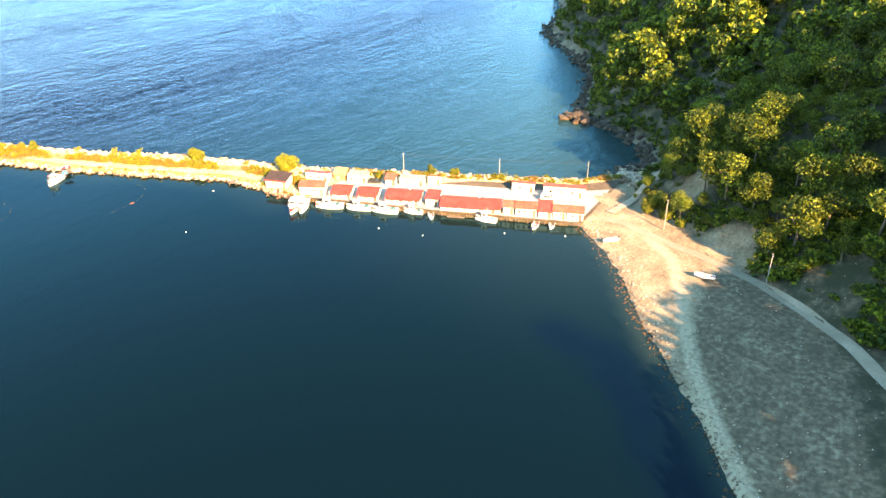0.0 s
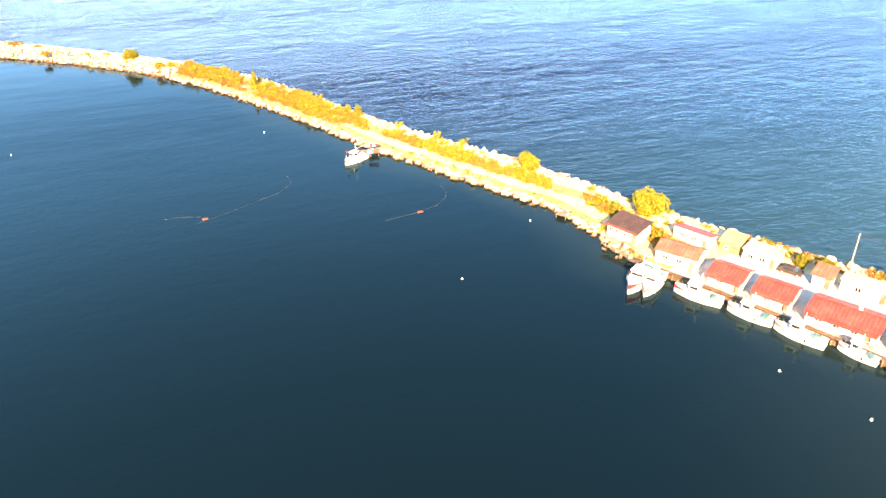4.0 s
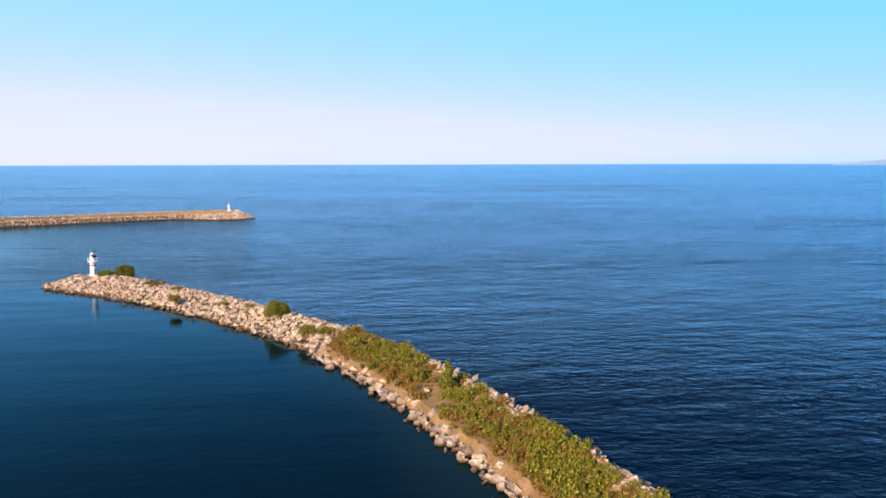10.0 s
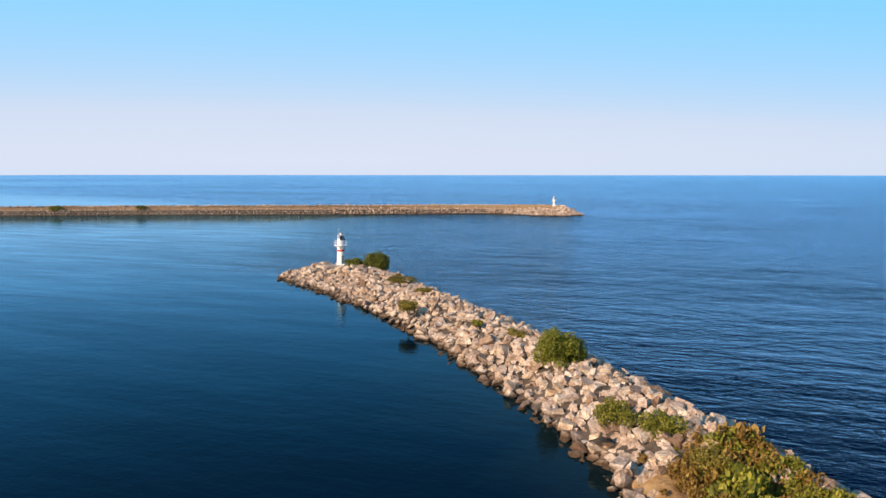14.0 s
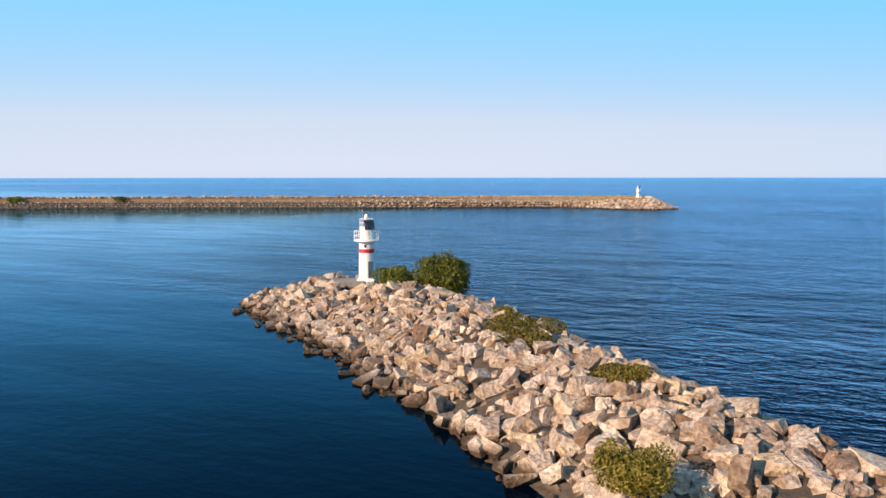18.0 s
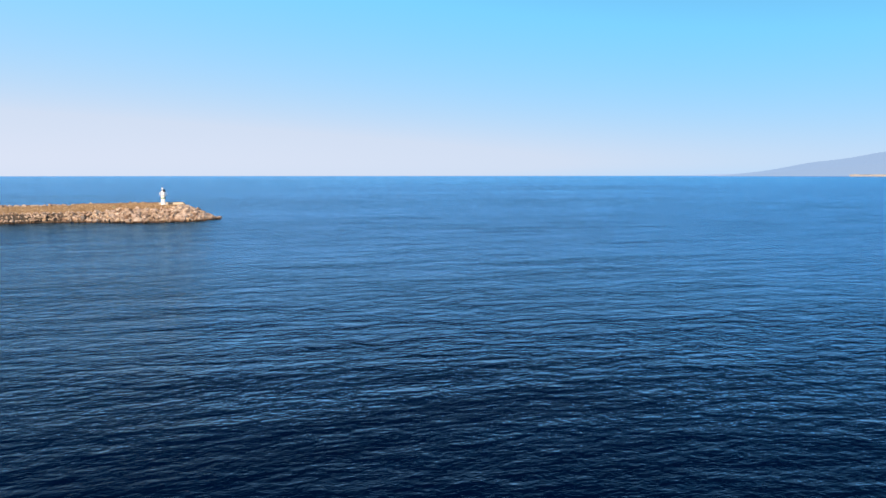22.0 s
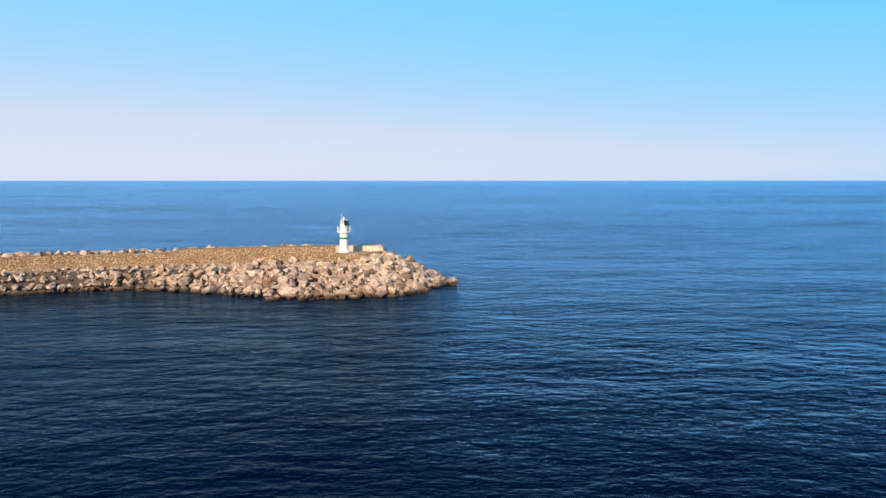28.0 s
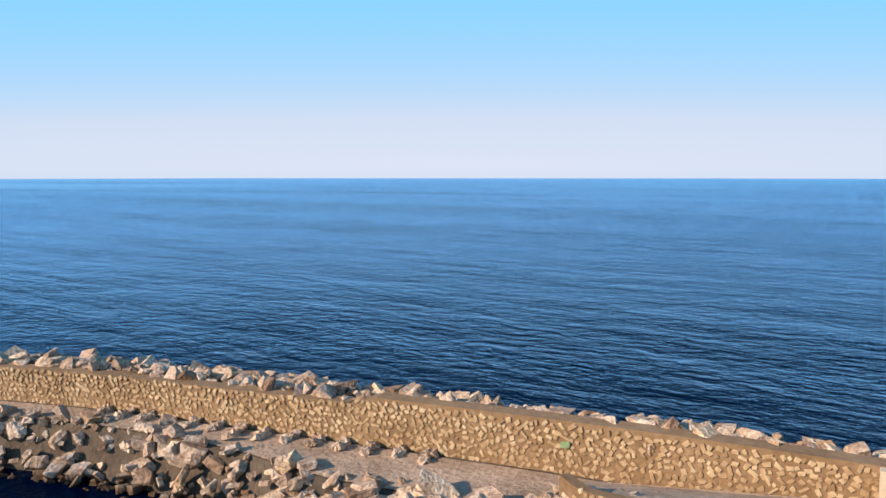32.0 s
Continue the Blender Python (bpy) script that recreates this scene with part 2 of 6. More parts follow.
    l.new(both.outputs[0], gust.inputs["Value"])
    ro = n.new("ShaderNodeMapRange")
    ro.inputs["To Min"].default_value, ro.inputs["To Max"].default_value = 0.16, 0.05
    l.new(calm.outputs["Fac"], ro.inputs["Value"])
    l.new(ro.outputs[0], gloss.inputs["Roughness"])
    bp = n.new("ShaderNodeBump")
    bp.inputs["Distance"].default_value = 1.6
    l.new(st.outputs[0], bp.inputs["Strength"])
    l.new(height, bp.inputs["Height"])
    fr = n.new("ShaderNodeFresnel")
    fr.inputs["IOR"].default_value = 1.36
    for node in (body, gloss, fr):
        l.new(bp.outputs[0], node.inputs["Normal"])
    ms = n.new("ShaderNodeMixShader")
    def times(value, by, power=False):
        t = n.new("ShaderNodeMath")
        t.operation = "POWER" if power else "MULTIPLY"
        for k, source in enumerate((value, by)):
            if isinstance(source, float):
                t.inputs[k].default_value = source
            else:
                l.new(source, t.inputs[k])
        return t.outputs[0]

    rough_sea = times(times(times(fr.outputs[0], 2.15, True), 2.15), gust.outputs[0])
    sheltered = times(times(fr.outputs[0], 1.36, True), 1.6)
    gain = n.new("ShaderNodeMix")
    gain.data_type = "FLOAT"
    l.new(still.outputs[0], gain.inputs["Factor"])
    l.new(rough_sea, gain.inputs["A"])
    l.new(sheltered, gain.inputs["B"])
    l.new(gain.outputs["Result"], ms.inputs[0])
    l.new(body.outputs[0], ms.inputs[1])
    l.new(gloss.outputs[0], ms.inputs[2])
    l.new(ms.outputs[0], n["Material Output"].inputs["Surface"])
    n.remove(b)
    return m


WATER = water_material()
ROCK = rock_material("limestone_blocks", False)
ROCK_FAR = rock_material("limestone_rubble", True)
# same limestone dimmed, so the hillside's shade sits in the coast rock's colour
COAST_ROCK_SHADED = rock_material("shaded_coast_rock", True, 0.13)
# core coloured near-black to put shade into the gaps between blocks
CORE_GAP_SHADE = surface("core_with_gap_shade", (0.05, 0.037, 0.026), (0.09, 0.068, 0.048), (0.14, 0.11, 0.08), 0.9, 0.4, 2.0, 0.8, 0.3)
DIRT = surface("packed_sandy_earth", (0.48, 0.29, 0.13), (0.70, 0.46, 0.235), (0.86, 0.64, 0.38), 0.95, 0.12, 1.6, 0.3, 0.06)
GRAVEL = surface("grey_gravel", (0.24, 0.175, 0.125), (0.43, 0.325, 0.24), (0.62, 0.49, 0.38), 0.95, 0.35, 3.2, 0.9, 0.12)
DRYGRASS = surface("dry_grass_ground", (0.17, 0.095, 0.03), (0.32, 0.19, 0.07), (0.46, 0.31, 0.14), 0.95, 0.3, 2.5, 0.6, 0.15)
WHITE = surface("white_paint", (0.92, 0.90, 0.86), (1.04, 1.02, 0.99), (1.10, 1.09, 1.06), 0.5, 0.6, 6.0, 0.08, 0.01)
RED = surface("red_paint", (0.42, 0.02, 0.02), (0.55, 0.03, 0.03), (0.60, 0.05, 0.04), 0.5, 0.8, 6.0, 0.05, 0.01)
GREEN = surface("green_paint", (0.01, 0.17, 0.05), (0.015, 0.24, 0.07), (0.03, 0.30, 0.10), 0.5, 0.8, 6.0, 0.05, 0.01)
TIN = surface("red_roof_sheet", (0.36, 0.032, 0.018), (0.47, 0.05, 0.03), (0.54, 0.085, 0.055), 0.55, 0.5, 3.0, 0.15, 0.02, 0.15)
TILE = surface("faded_clay_roof", (0.36, 0.055, 0.034), (0.46, 0.085, 0.05), (0.54, 0.15, 0.10), 0.8, 0.6, 4.0, 0.3, 0.03, 0.1)
DARKTIN = surface("dark_brown_roof", (0.025, 0.014, 0.010), (0.05, 0.027, 0.019), (0.09, 0.05, 0.035), 0.7, 0.6, 4.0, 0.2, 0.02)
PLASTER = surface("pale_plaster", (0.58, 0.55, 0.50), (0.70, 0.68, 0.63), (0.78, 0.76, 0.72), 0.85, 0.5, 3.0, 0.15, 0.01, 0.05)
OCHRE = surface("ochre_planks", (0.42, 0.26, 0.07), (0.55, 0.36, 0.12), (0.65, 0.46, 0.18), 0.8, 0.6, 3.0, 0.2, 0.02)
CONCRETE = surface("grey_concrete", (0.22, 0.20, 0.18), (0.31, 0.29, 0.26), (0.40, 0.38, 0.35), 0.9, 0.25, 2.5, 0.25, 0.02)
LANE = surface("pale_dusty_concrete", (0.28, 0.27, 0.255), (0.38, 0.37, 0.355), (0.48, 0.47, 0.45), 0.9, 0.25, 2.0, 0.2, 0.02)
WOOD = surface("weathered_wood", (0.10, 0.07, 0.045), (0.18, 0.13, 0.09), (0.28, 0.21, 0.15), 0.85, 0.8, 5.0, 0.3, 0.02)
HULL = surface("white_hull", (0.62, 0.62, 0.60), (0.74, 0.74, 0.72), (0.80, 0.80, 0.79), 0.35, 0.8, 5.0, 0.04, 0.01)
GLASS_DARK = surface("dark_window_glass", (0.015, 0.02, 0.025), (0.025, 0.03, 0.035), (0.04, 0.045, 0.05), 0.08, 0.5, 2.0, 0.0)
STEEL = surface("galvanised_steel", (0.42, 0.42, 0.42), (0.55, 0.55, 0.54), (0.65, 0.65, 0.64), 0.45, 0.8, 8.0, 0.05, 0.01, metal=0.6)
SOLAR = surface("solar_panel", (0.010, 0.012, 0.022), (0.014, 0.017, 0.032), (0.02, 0.024, 0.04), 0.15, 0.5, 3.0, 0.0)
RUBBER = surface("black_rubber", (0.015, 0.015, 0.015), (0.025, 0.025, 0.025), (0.04, 0.04, 0.04), 0.8, 0.5, 6.0, 0.1, 0.01)
LEAF = leaf_material("bush_leaf", (0.045, 0.062, 0.007), (0.13, 0.15, 0.012), (0.29, 0.29, 0.022))
LEAF_SUN = leaf_material("sunny_bush_leaf", (0.08, 0.095, 0.008), (0.19, 0.205, 0.014), (0.37, 0.36, 0.026))
# leaf tones darkened to carry part of the shade on the wooded slope
LEAF_WOOD = leaf_material("forest_leaf", (0.018, 0.038, 0.008), (0.060, 0.098, 0.010), (0.24, 0.28, 0.016))
LEAF_DRY = leaf_material("scrub_leaf", (0.070, 0.085, 0.008), (0.175, 0.175, 0.013), (0.36, 0.32, 0.026))
BARK = surface("grey_bark", (0.07, 0.05, 0.035), (0.13, 0.10, 0.07), (0.2, 0.16, 0.12), 0.9, 1.0, 6.0, 0.5, 0.03)
MORTAR = surface("wall_mortar", (0.17, 0.105, 0.05), (0.26, 0.17, 0.088), (0.36, 0.25, 0.145), 0.95, 0.3, 3.0, 0.3, 0.03)
WALLSTONE_ONE = surface("ochre_wall_block", (0.32, 0.22, 0.115), (0.50, 0.37, 0.215), (0.66, 0.53, 0.35), 0.9, 0.8, 3.0, 0.4, 0.04, 0.25)
WALLSTONE = surface("ochre_wall_stone", (0.32, 0.22, 0.115), (0.50, 0.37, 0.215), (0.66, 0.53, 0.35), 0.9, 0.8, 3.0, 0.4, 0.04, 0.25, island=True)


# ---- building helpers ----
def mesh_from(name, verts, faces, material, smooth=False):
    me = bpy.data.meshes.new(name)
    me.from_pydata([tuple(v) for v in verts], [], [tuple(f) for f in faces])
    me.materials.append(material)
    if smooth:
        me.polygons.foreach_set("use_smooth", [True] * len(me.polygons))
    me.update()
    return me


def part(name, bm, material, parent=None, label="", m=None):
    """Links a bmesh as one mesh object, under parent if one is given."""
    bmesh.ops.recalc_face_normals(bm, faces=bm.faces)
    me = bpy.data.meshes.new(name)
    bm.to_mesh(me)
    bm.free()
    me.materials.append(material)
    ob = new(name, me)
    if parent:
        ob.parent = parent
    if m is not None:
        ob.matrix_basis = m
    if label:
        ob["label"] = label
    return ob


def empty(name, m, label, category, group=""):
    ob = new(name)
    ob.matrix_basis = m
    return tagged(ob, label, category, group)


def block(bm, x0, x1, y0, y1, z0, z1, bevel=0.0):
    r = bmesh.ops.create_cube(bm, size=1.0)
    for v in r["verts"]:
        v.co = Vector(((x0 + x1) / 2 + v.co.x * (x1 - x0), (y0 + y1) / 2 + v.co.y * (y1 - y0), (z0 + z1) / 2 + v.co.z * (z1 - z0)))
    if bevel:
        es = list({e for v in r["verts"] for e in v.link_edges})
        bmesh.ops.bevel(bm, geom=es, offset=bevel, segments=1, affect="EDGES")


def box(x0, x1, y0, y1, z0, z1, bevel=0.0):
    bm = bmesh.new()
    block(bm, x0, x1, y0, y1, z0, z1, bevel)
    return bm


def rod(bm, a, b, r0, r1=None, seg=8):
    a, b = Vector(a), Vector(b)
    d = b - a
    r = bmesh.ops.create_cone(bm, cap_ends=True, segments=seg, radius1=r0, radius2=r0 if r1 is None else r1, depth=d.length)
    m = Matrix.Translation((a + b) / 2) @ d.to_track_quat("Z", "Y").to_matrix().to_4x4()
    bmesh.ops.transform(bm, matrix=m, verts=r["verts"])


def pipe(a, b, r0, r1=None, seg=8):
    bm = bmesh.new()
    rod(bm, a, b, r0, r1, seg)
    return bm


def lathe(profile, seg=20):
    """A solid turned round the z axis from (radius, height) pairs."""
    bm = bmesh.new()
    rings = [[bm.verts.new((r * math.cos(2 * math.pi * k / seg), r * math.sin(2 * math.pi * k / seg), z)) for k in range(seg)] for r, z in profile]
    for a, b in zip(rings, rings[1:]):
        for k in range(seg):
            bm.faces.new((a[k], a[(k + 1) % seg], b[(k + 1) % seg], b[k]))
    bm.faces.new(rings[0][::-1])
    bm.faces.new(rings[-1])
    return bm


def rock_shape(rng, sx, sy, sz, count=6, worn=0.0):
    """A quarried block: a box with its corners shifted and split off along flat breaks, its edges worn."""
    bm = bmesh.new()
    bmesh.ops.create_cube(bm, size=1.0)
    for v in bm.verts:
        v.co += Vector((rng.uniform(-0.16, 0.16), rng.uniform(-0.16, 0.16), rng.uniform(-0.16, 0.16)))
    for _ in range(count):
        nrm = Vector((rng.gauss(0, 1), rng.gauss(0, 1), rng.gauss(0, 0.8))).normalized()
        r = bmesh.ops.bisect_plane(bm, geom=bm.verts[:] + bm.edges[:] + bm.faces[:], plane_co=nrm * rng.uniform(0.34, 0.56), plane_no=nrm, clear_outer=True)
        edges = [e for e in r["geom_cut"] if isinstance(e, bmesh.types.BMEdge)]
        if edges:
            bmesh.ops.contextual_create(bm, geom=edges)
    if worn:
        bmesh.ops.dissolve_limit(bm, angle_limit=0.12, verts=bm.verts, edges=bm.edges)
        bmesh.ops.bevel(bm, geom=bm.edges[:], offset=worn, segments=1, affect="EDGES", clamp_overlap=True)
        for v in bm.verts:
            v.co += Vector((rng.gauss(0, 0.012), rng.gauss(0, 0.012), rng.gauss(0, 0.012)))
    for v in bm.verts:
        v.co = Vector((v.co.x * sx, v.co.y * sy, v.co.z * sz))
    bmesh.ops.triangulate(bm, faces=bm.faces)
    return bm


rng = random.Random(4)
ROCK_MESHES = []
for k in range(24):
    bm = rock_shape(rng, rng.uniform(1.05, 1.5), rng.uniform(0.8, 1.1), rng.uniform(0.55, 0.85), rng.choice((4, 5, 6, 7)), rng.uniform(0.03, 0.06))
    bmesh.ops.recalc_face_normals(bm, faces=bm.faces)
    me = bpy.data.meshes.new("boulder")
    bm.to_mesh(me)
    bm.free()
    me.materials.append(ROCK)
    ROCK_MESHES.append(me)
CHIP_ARRAYS = []
for k in range(24):
    bm = rock_shape(rng, rng.uniform(1.05, 1.5), rng.uniform(0.8, 1.1), rng.uniform(0.55, 0.85), rng.choice((4, 5, 6)))
    bmesh.ops.recalc_face_normals(bm, faces=bm.faces)
    CHIP_ARRAYS.append((np.array([tuple(v.co) for v in bm.verts]), np.array([[v.index for v in f.verts] for f in bm.faces])))
    bm.free()
ROCK_ARRAYS = []
for me in ROCK_MESHES:
    v = np.array([tuple(p.co) for p in me.vertices])
    f = np.array([tuple(p.vertices) for p in me.polygons])
    ROCK_ARRAYS.append((v, f))


def joined(name, placed, arrays, material):
    """One mesh out of many placed copies: placed holds (kind, 4x4 array)."""
    vs, fs, base = [], [], 0
    for k, m in placed:
        v, f = arrays[k]
        vs.append(v @ m[:3, :3].T + m[:3, 3])
        fs.append(f + base)
        base += len(v)
    V, F = np.concatenate(vs), np.concatenate(fs)
    me = bpy.data.meshes.new(name)
    me.vertices.add(len(V))
    me.vertices.foreach_set("co", V.ravel())
    me.loops.add(F.size)
    me.loops.foreach_set("vertex_index", F.ravel())
    me.polygons.add(len(F))
    me.polygons.foreach_set("loop_start", np.arange(len(F)) * F.shape[1])
    me.polygons.foreach_set("use_smooth", [False] * len(F))
    me.update(calc_edges=True)
    me.materials.append(material)
    return new(name, me)


def turn_matrix(rng, x, y, z, s, flat=1.0):
    m = Matrix.LocRotScale((x, y, z), Euler((rng.uniform(-0.7, 0.7), rng.uniform(-0.7, 0.7), rng.uniform(0, 6.28))), (s * rng.uniform(0.8, 1.25), s * rng.uniform(0.8, 1.2), s * flat * rng.uniform(0.8, 1.2)))
    return m


# ---- plan ----
def lerp_line(pts, count):
    p = np.array(pts, float)
    d = np.concatenate([[0], np.cumsum(np.hypot(*np.diff(p, axis=0).T))])
    t = np.linspace(0, d[-1], count)
    x, y = np.interp(t, d, p[:, 0]), np.interp(t, d, p[:, 1])
    k = np.array([1, 2, 3, 2, 1]) / 9
    for a in (x, y):
        a[2:-2] = np.convolve(a, k, "same")[2:-2]
    return np.stack([x, y], 1)


# the red mole: waterline on the harbour side and on the sea side, from its head to the shore
MOLE_IN = [(-9.5, -8.2), (-3, -14), (5, -19.2), (25, -36), (40, -51), (53, -66), (62, -78), (72, -92), (81, -110), (91, -137),
           (100.5, -168), (107, -191), (113, -208), (119.5, -225), (126.5, -243), (126.5, -260), (124.5, -267), (126.3, -272.5), (129.2, -281.5), (133.8, -297), (137.8, -312.5), (143.6, -330), (150.6, -352)]
MOLE_OUT = [(6, 7), (16, 2), (30, -15), (41, -28), (55, -43), (65, -57), (76, -70), (85, -83), (93, -98), (101, -115), (108, -138), (114, -159), (120, -179), (127, -198), (135, -216),
            (141, -236), (146, -256), (153, -277), (163, -299), (172, -323), (181, -343), (192, -353)]
# the green mole's harbour-side waterline and its axis, from its head to the far end
QUAY_IN = [(18.2, 249), (17.2, 244), (12.2, 239.5), (3.2, 235.5), (-5.8, 235.5), (-12.3, 239.5), (-18.8, 244), (-27.8, 245.5), (-37.8, 243.5), (-57.8, 235), (-107.8, 210), (-162.8, 185), (-221.8, 160), (-272.8, 130), (-317.8, 97), (-417.8, 27)]
QUAY_WALL = [(6.7, 256.5), (-3.8, 255.3), (-11.8, 253.9), (-20.8, 251.9), (-30.8, 249.4), (-39.8, 247.2), (-59.8, 240), (-109.8, 216.5), (-164.8, 192), (-223.8, 167), (-275.8, 137), (-320.8, 104), (-421.8, 34)]

A = lerp_line(MOLE_IN, 320)
B = lerp_line(MOLE_OUT, 320)
# pair the two sides so that sections stand square to the mole
C = (A + B) / 2


def smooth(a, b, x):
    t = np.clip((x - a) / (b - a), 0, 1)
    return t * t * (3 - 2 * t)


def mole_kind(y):
    """Weights of the three stretches of the red mole: bare rubble, path with scrub, quay with houses."""
    r = smooth(-92, -84, y)
    q = 1 - smooth(-272, -266, y)
    return r, max(0.0, 1 - r - q), q


def mole_z(i, d):
    """Height of the red mole at section i, d metres in from the harbour waterline."""
    w = float(np.hypot(*(B[i] - A[i])))
    r, p, q = mole_kind(C[i][1])
    end = min(1.0, 0.35 + i / 12)
    rub = np.interp(d, [-3, 0, w * 0.40, w * 0.62, w, w + 3], [-2.5, -0.5, 2.7 * end, 2.9 * end, -0.5, -2.5])
    pth = np.interp(d, [-3, 0, 2.2, 6.3, w - 6, w - 4.5, w, w + 3], [-2.5, -0.6, 1.25, 1.4, 2.0, 2.4, -0.5, -2.5])
    qua = np.interp(d, [-3, -0.4, 0, 0.2, w - 12, w - 8, w - 4.5, w, w + 3], [-2.5, -2.4, -1, 0.95, 1.35, 2.2, 2.5, -0.5, -2.5])
    return float(r * rub + p * pth + q * qua)


def mole_point(i, d):
    w = np.hypot(*(B[i] - A[i]))
    p = A[i] + (B[i] - A[i]) * (d / w)
    return p[0], p[1], mole_z(i, d)


def sheet(name, rows, material):
    v, f, n = [], [], len(rows[0])
    for r in rows:
        v += r
    for i in range(len(rows) - 1):
        for j in range(n - 1):
            f.append((i * n + j, i * n + j + 1, (i + 1) * n + j + 1, (i + 1) * n + j))
    return new(name, mesh_from(name, v, f, material))


rows = []
for i in range(320):
    w = float(np.hypot(*(B[i] - A[i])))
    ds = [-3, -0.4, 0, 0.25, 1.2, 2.2, 4.2, 6.3, w * 0.45, w * 0.6, max(w - 8, w * 0.62), max(w - 4.5, w * 0.7), w - 2, w, w + 3]
    ds = sorted(ds)
    rows.append([mole_point(i, d) for d in ds])
mole = sheet("breakwater", rows, CORE_GAP_SHADE)
tagged(mole, "curved rubble-mound breakwater of pale limestone blocks in the sea", "breakwater", kind="structure")


def strip(name, i0, i1, d0, d1, lift, material, label, cat, step=1):
    rr = []
    for i in range(i0, i1, step):
        a, b = d0(i), d1(i)
        rr.append([(lambda p: (p[0], p[1], p[2] + lift))(mole_point(i, a + (b - a) * k / 4)) for k in range(5)])
    return tagged(sheet(name, rr, material), label, cat, kind="structure")


def width(i):
    return float(np.hypot(*(B[i] - A[i])))


I_PATH = int(np.argmin(abs(C[:, 1] + 92)))
I_QUAY = int(np.argmin(abs(C[:, 1] + 268)))
I_TRACK = int(np.argmin(abs(C[:, 1] + 171)))
strip("path", I_TRACK, I_QUAY + 8, lambda i: 2.3 + 0.25 * math.sin(i * 0.43) + 1.3 * (1 - float(smooth(0, 14, i - I_TRACK))), lambda i: 6.1 + 0.3 * math.sin(i * 0.7) - 1.4 * (1 - float(smooth(0, 14, i - I_TRACK))), 0.16, DIRT, "sandy trodden track along the breakwater", "path")
strip("verge", I_PATH - 4, I_QUAY + 8, lambda i: 0.9, lambda i: 2.9, 0.1, DRYGRASS, "brown earth verge above the harbour-side boulders", "ground")
strip("scrub_ground", I_PATH - 4, I_QUAY + 8, lambda i: 2.5, lambda i: (width(i) - 4.6) if i < I_TRACK else min(width(i) - 4.6, 9.4), 0.12, DRYGRASS, "dry grassy ground on the breakwater crest", "ground")
strip("bare_strip", I_TRACK, I_QUAY + 8, lambda i: min(width(i) - 4.7, 9.4), lambda i: width(i) - 4.6, 0.12, DIRT, "bare sandy strip behind the outer boulders", "ground")
strip("road", I_QUAY + 6, 319, lambda i: 0.6, lambda i: width(i) - 11, 0.03, LANE, "pale concrete quay and lane between the huts", "road")
strip("bank", I_QUAY + 6, 319, lambda i: width(i) - 11, lambda i: width(i) - 4.5, 0.03, DIRT, "dry sandy bank behind the huts", "ground")

# rubble on the red mole: a bed of middling blocks sunk between large ones
rng = random.Random(11)
near, far = [], []


def bedded(rng, p, s, sink, tilt=0.5):
    """A block lying on the slope with its broad side up."""
    return Matrix.LocRotScale((p[0], p[1], p[2] - sink * s), Euler((rng.gauss(0, tilt * 0.5), rng.gauss(0, tilt * 0.5), rng.uniform(0, 6.28))), (s * rng.uniform(0.8, 1.25), s * rng.uniform(0.8, 1.2), s * rng.uniform(0.75, 1.2)))


for i in range(0, 320):
    w = width(i)
    y = C[i][1]
    r, p, q = mole_kind(y)
    d = -0.9 + rng.random()
    while d < w + 0.9:
        edge_in = p > 0.5 and d < 1.5
        if r > 0.5 or d > w - (7.6 if i > I_TRACK and q < 0.5 else 5.9) or edge_in:
            bare_rock = r > 0.5
            for layer in range(2):
                if layer == 0:
                    s = rng.uniform(0.45, 0.75)
                elif rng.random() < (0.62 if bare_rock else 0.55):
                    s = rng.choice((0.65, 0.78, 0.92, 1.05, 1.3)) if bare_rock else rng.choice((0.85, 1.0, 1.2)) if edge_in else rng.choice((0.7, 0.85, 1.0, 1.2))
                else:
                    continue
                x, yy, z = mole_point(i, d + rng.uniform(-0.5, 0.5))
                if edge_in:
                    z = max(z, 0.25)
                m = bedded(rng, (x + rng.uniform(-0.75, 0.75), yy + rng.uniform(-0.75, 0.75), z + (-0.03 if layer == 0 else rng.uniform(0.08, 0.34))), s, 0.05, 0.75 if layer else 1.1)
                (near if math.hypot(x, yy) < 60 else far).append((rng.randrange(24), m))
        d += 0.66 if r > 0.5 else 0.6 if p > 0.5 and d < 1.5 else 0.85
# pale blocks left lying in the scrub
for x, y, z, s in ((74.4, -88.7, 2.3, 1.25), (71.0, -90.8, 2.0, 0.9), (79.8, -95.2, 2.2, 0.8), (68.6, -85.6, 1.9, 1.1), (84.5, -103.5, 2.1, 0.8), (90.2, -121.0, 2.0, 0.7)):
    far.append((rng.randrange(24), bedded(rng, (x, y, z), s, 0.0)))
# blocks round the head
for k in range(300):
    a = rng.uniform(math.radians(60), math.radians(285))
    rad_ = 2.5 + 9.5 * rng.random() ** 0.7
    x, y = -1 + rad_ * math.cos(a), -1 + rad_ * 0.85 * math.sin(a)
    m = bedded(rng, (x, y, 2.55 - max(0, rad_ - 3) * 0.30 + rng.uniform(-0.3, 0.25)), rng.choice((0.6, 0.8, 1.0, 1.25)), 0.05, 0.9)
    near.append((rng.randrange(24), m))
rng.shuffle(near)
for k, m in near[:320]:
    ob = new("boulder", ROCK_MESHES[k])
    ob.matrix_basis = m
    ob.parent = mole
rubble = joined("rubble", [(k, np.array(m)) for k, m in near[320:]] + [(k + 24, np.array(m)) for k, m in far], ROCK_ARRAYS + CHIP_ARRAYS, ROCK_FAR)
rubble.parent = mole
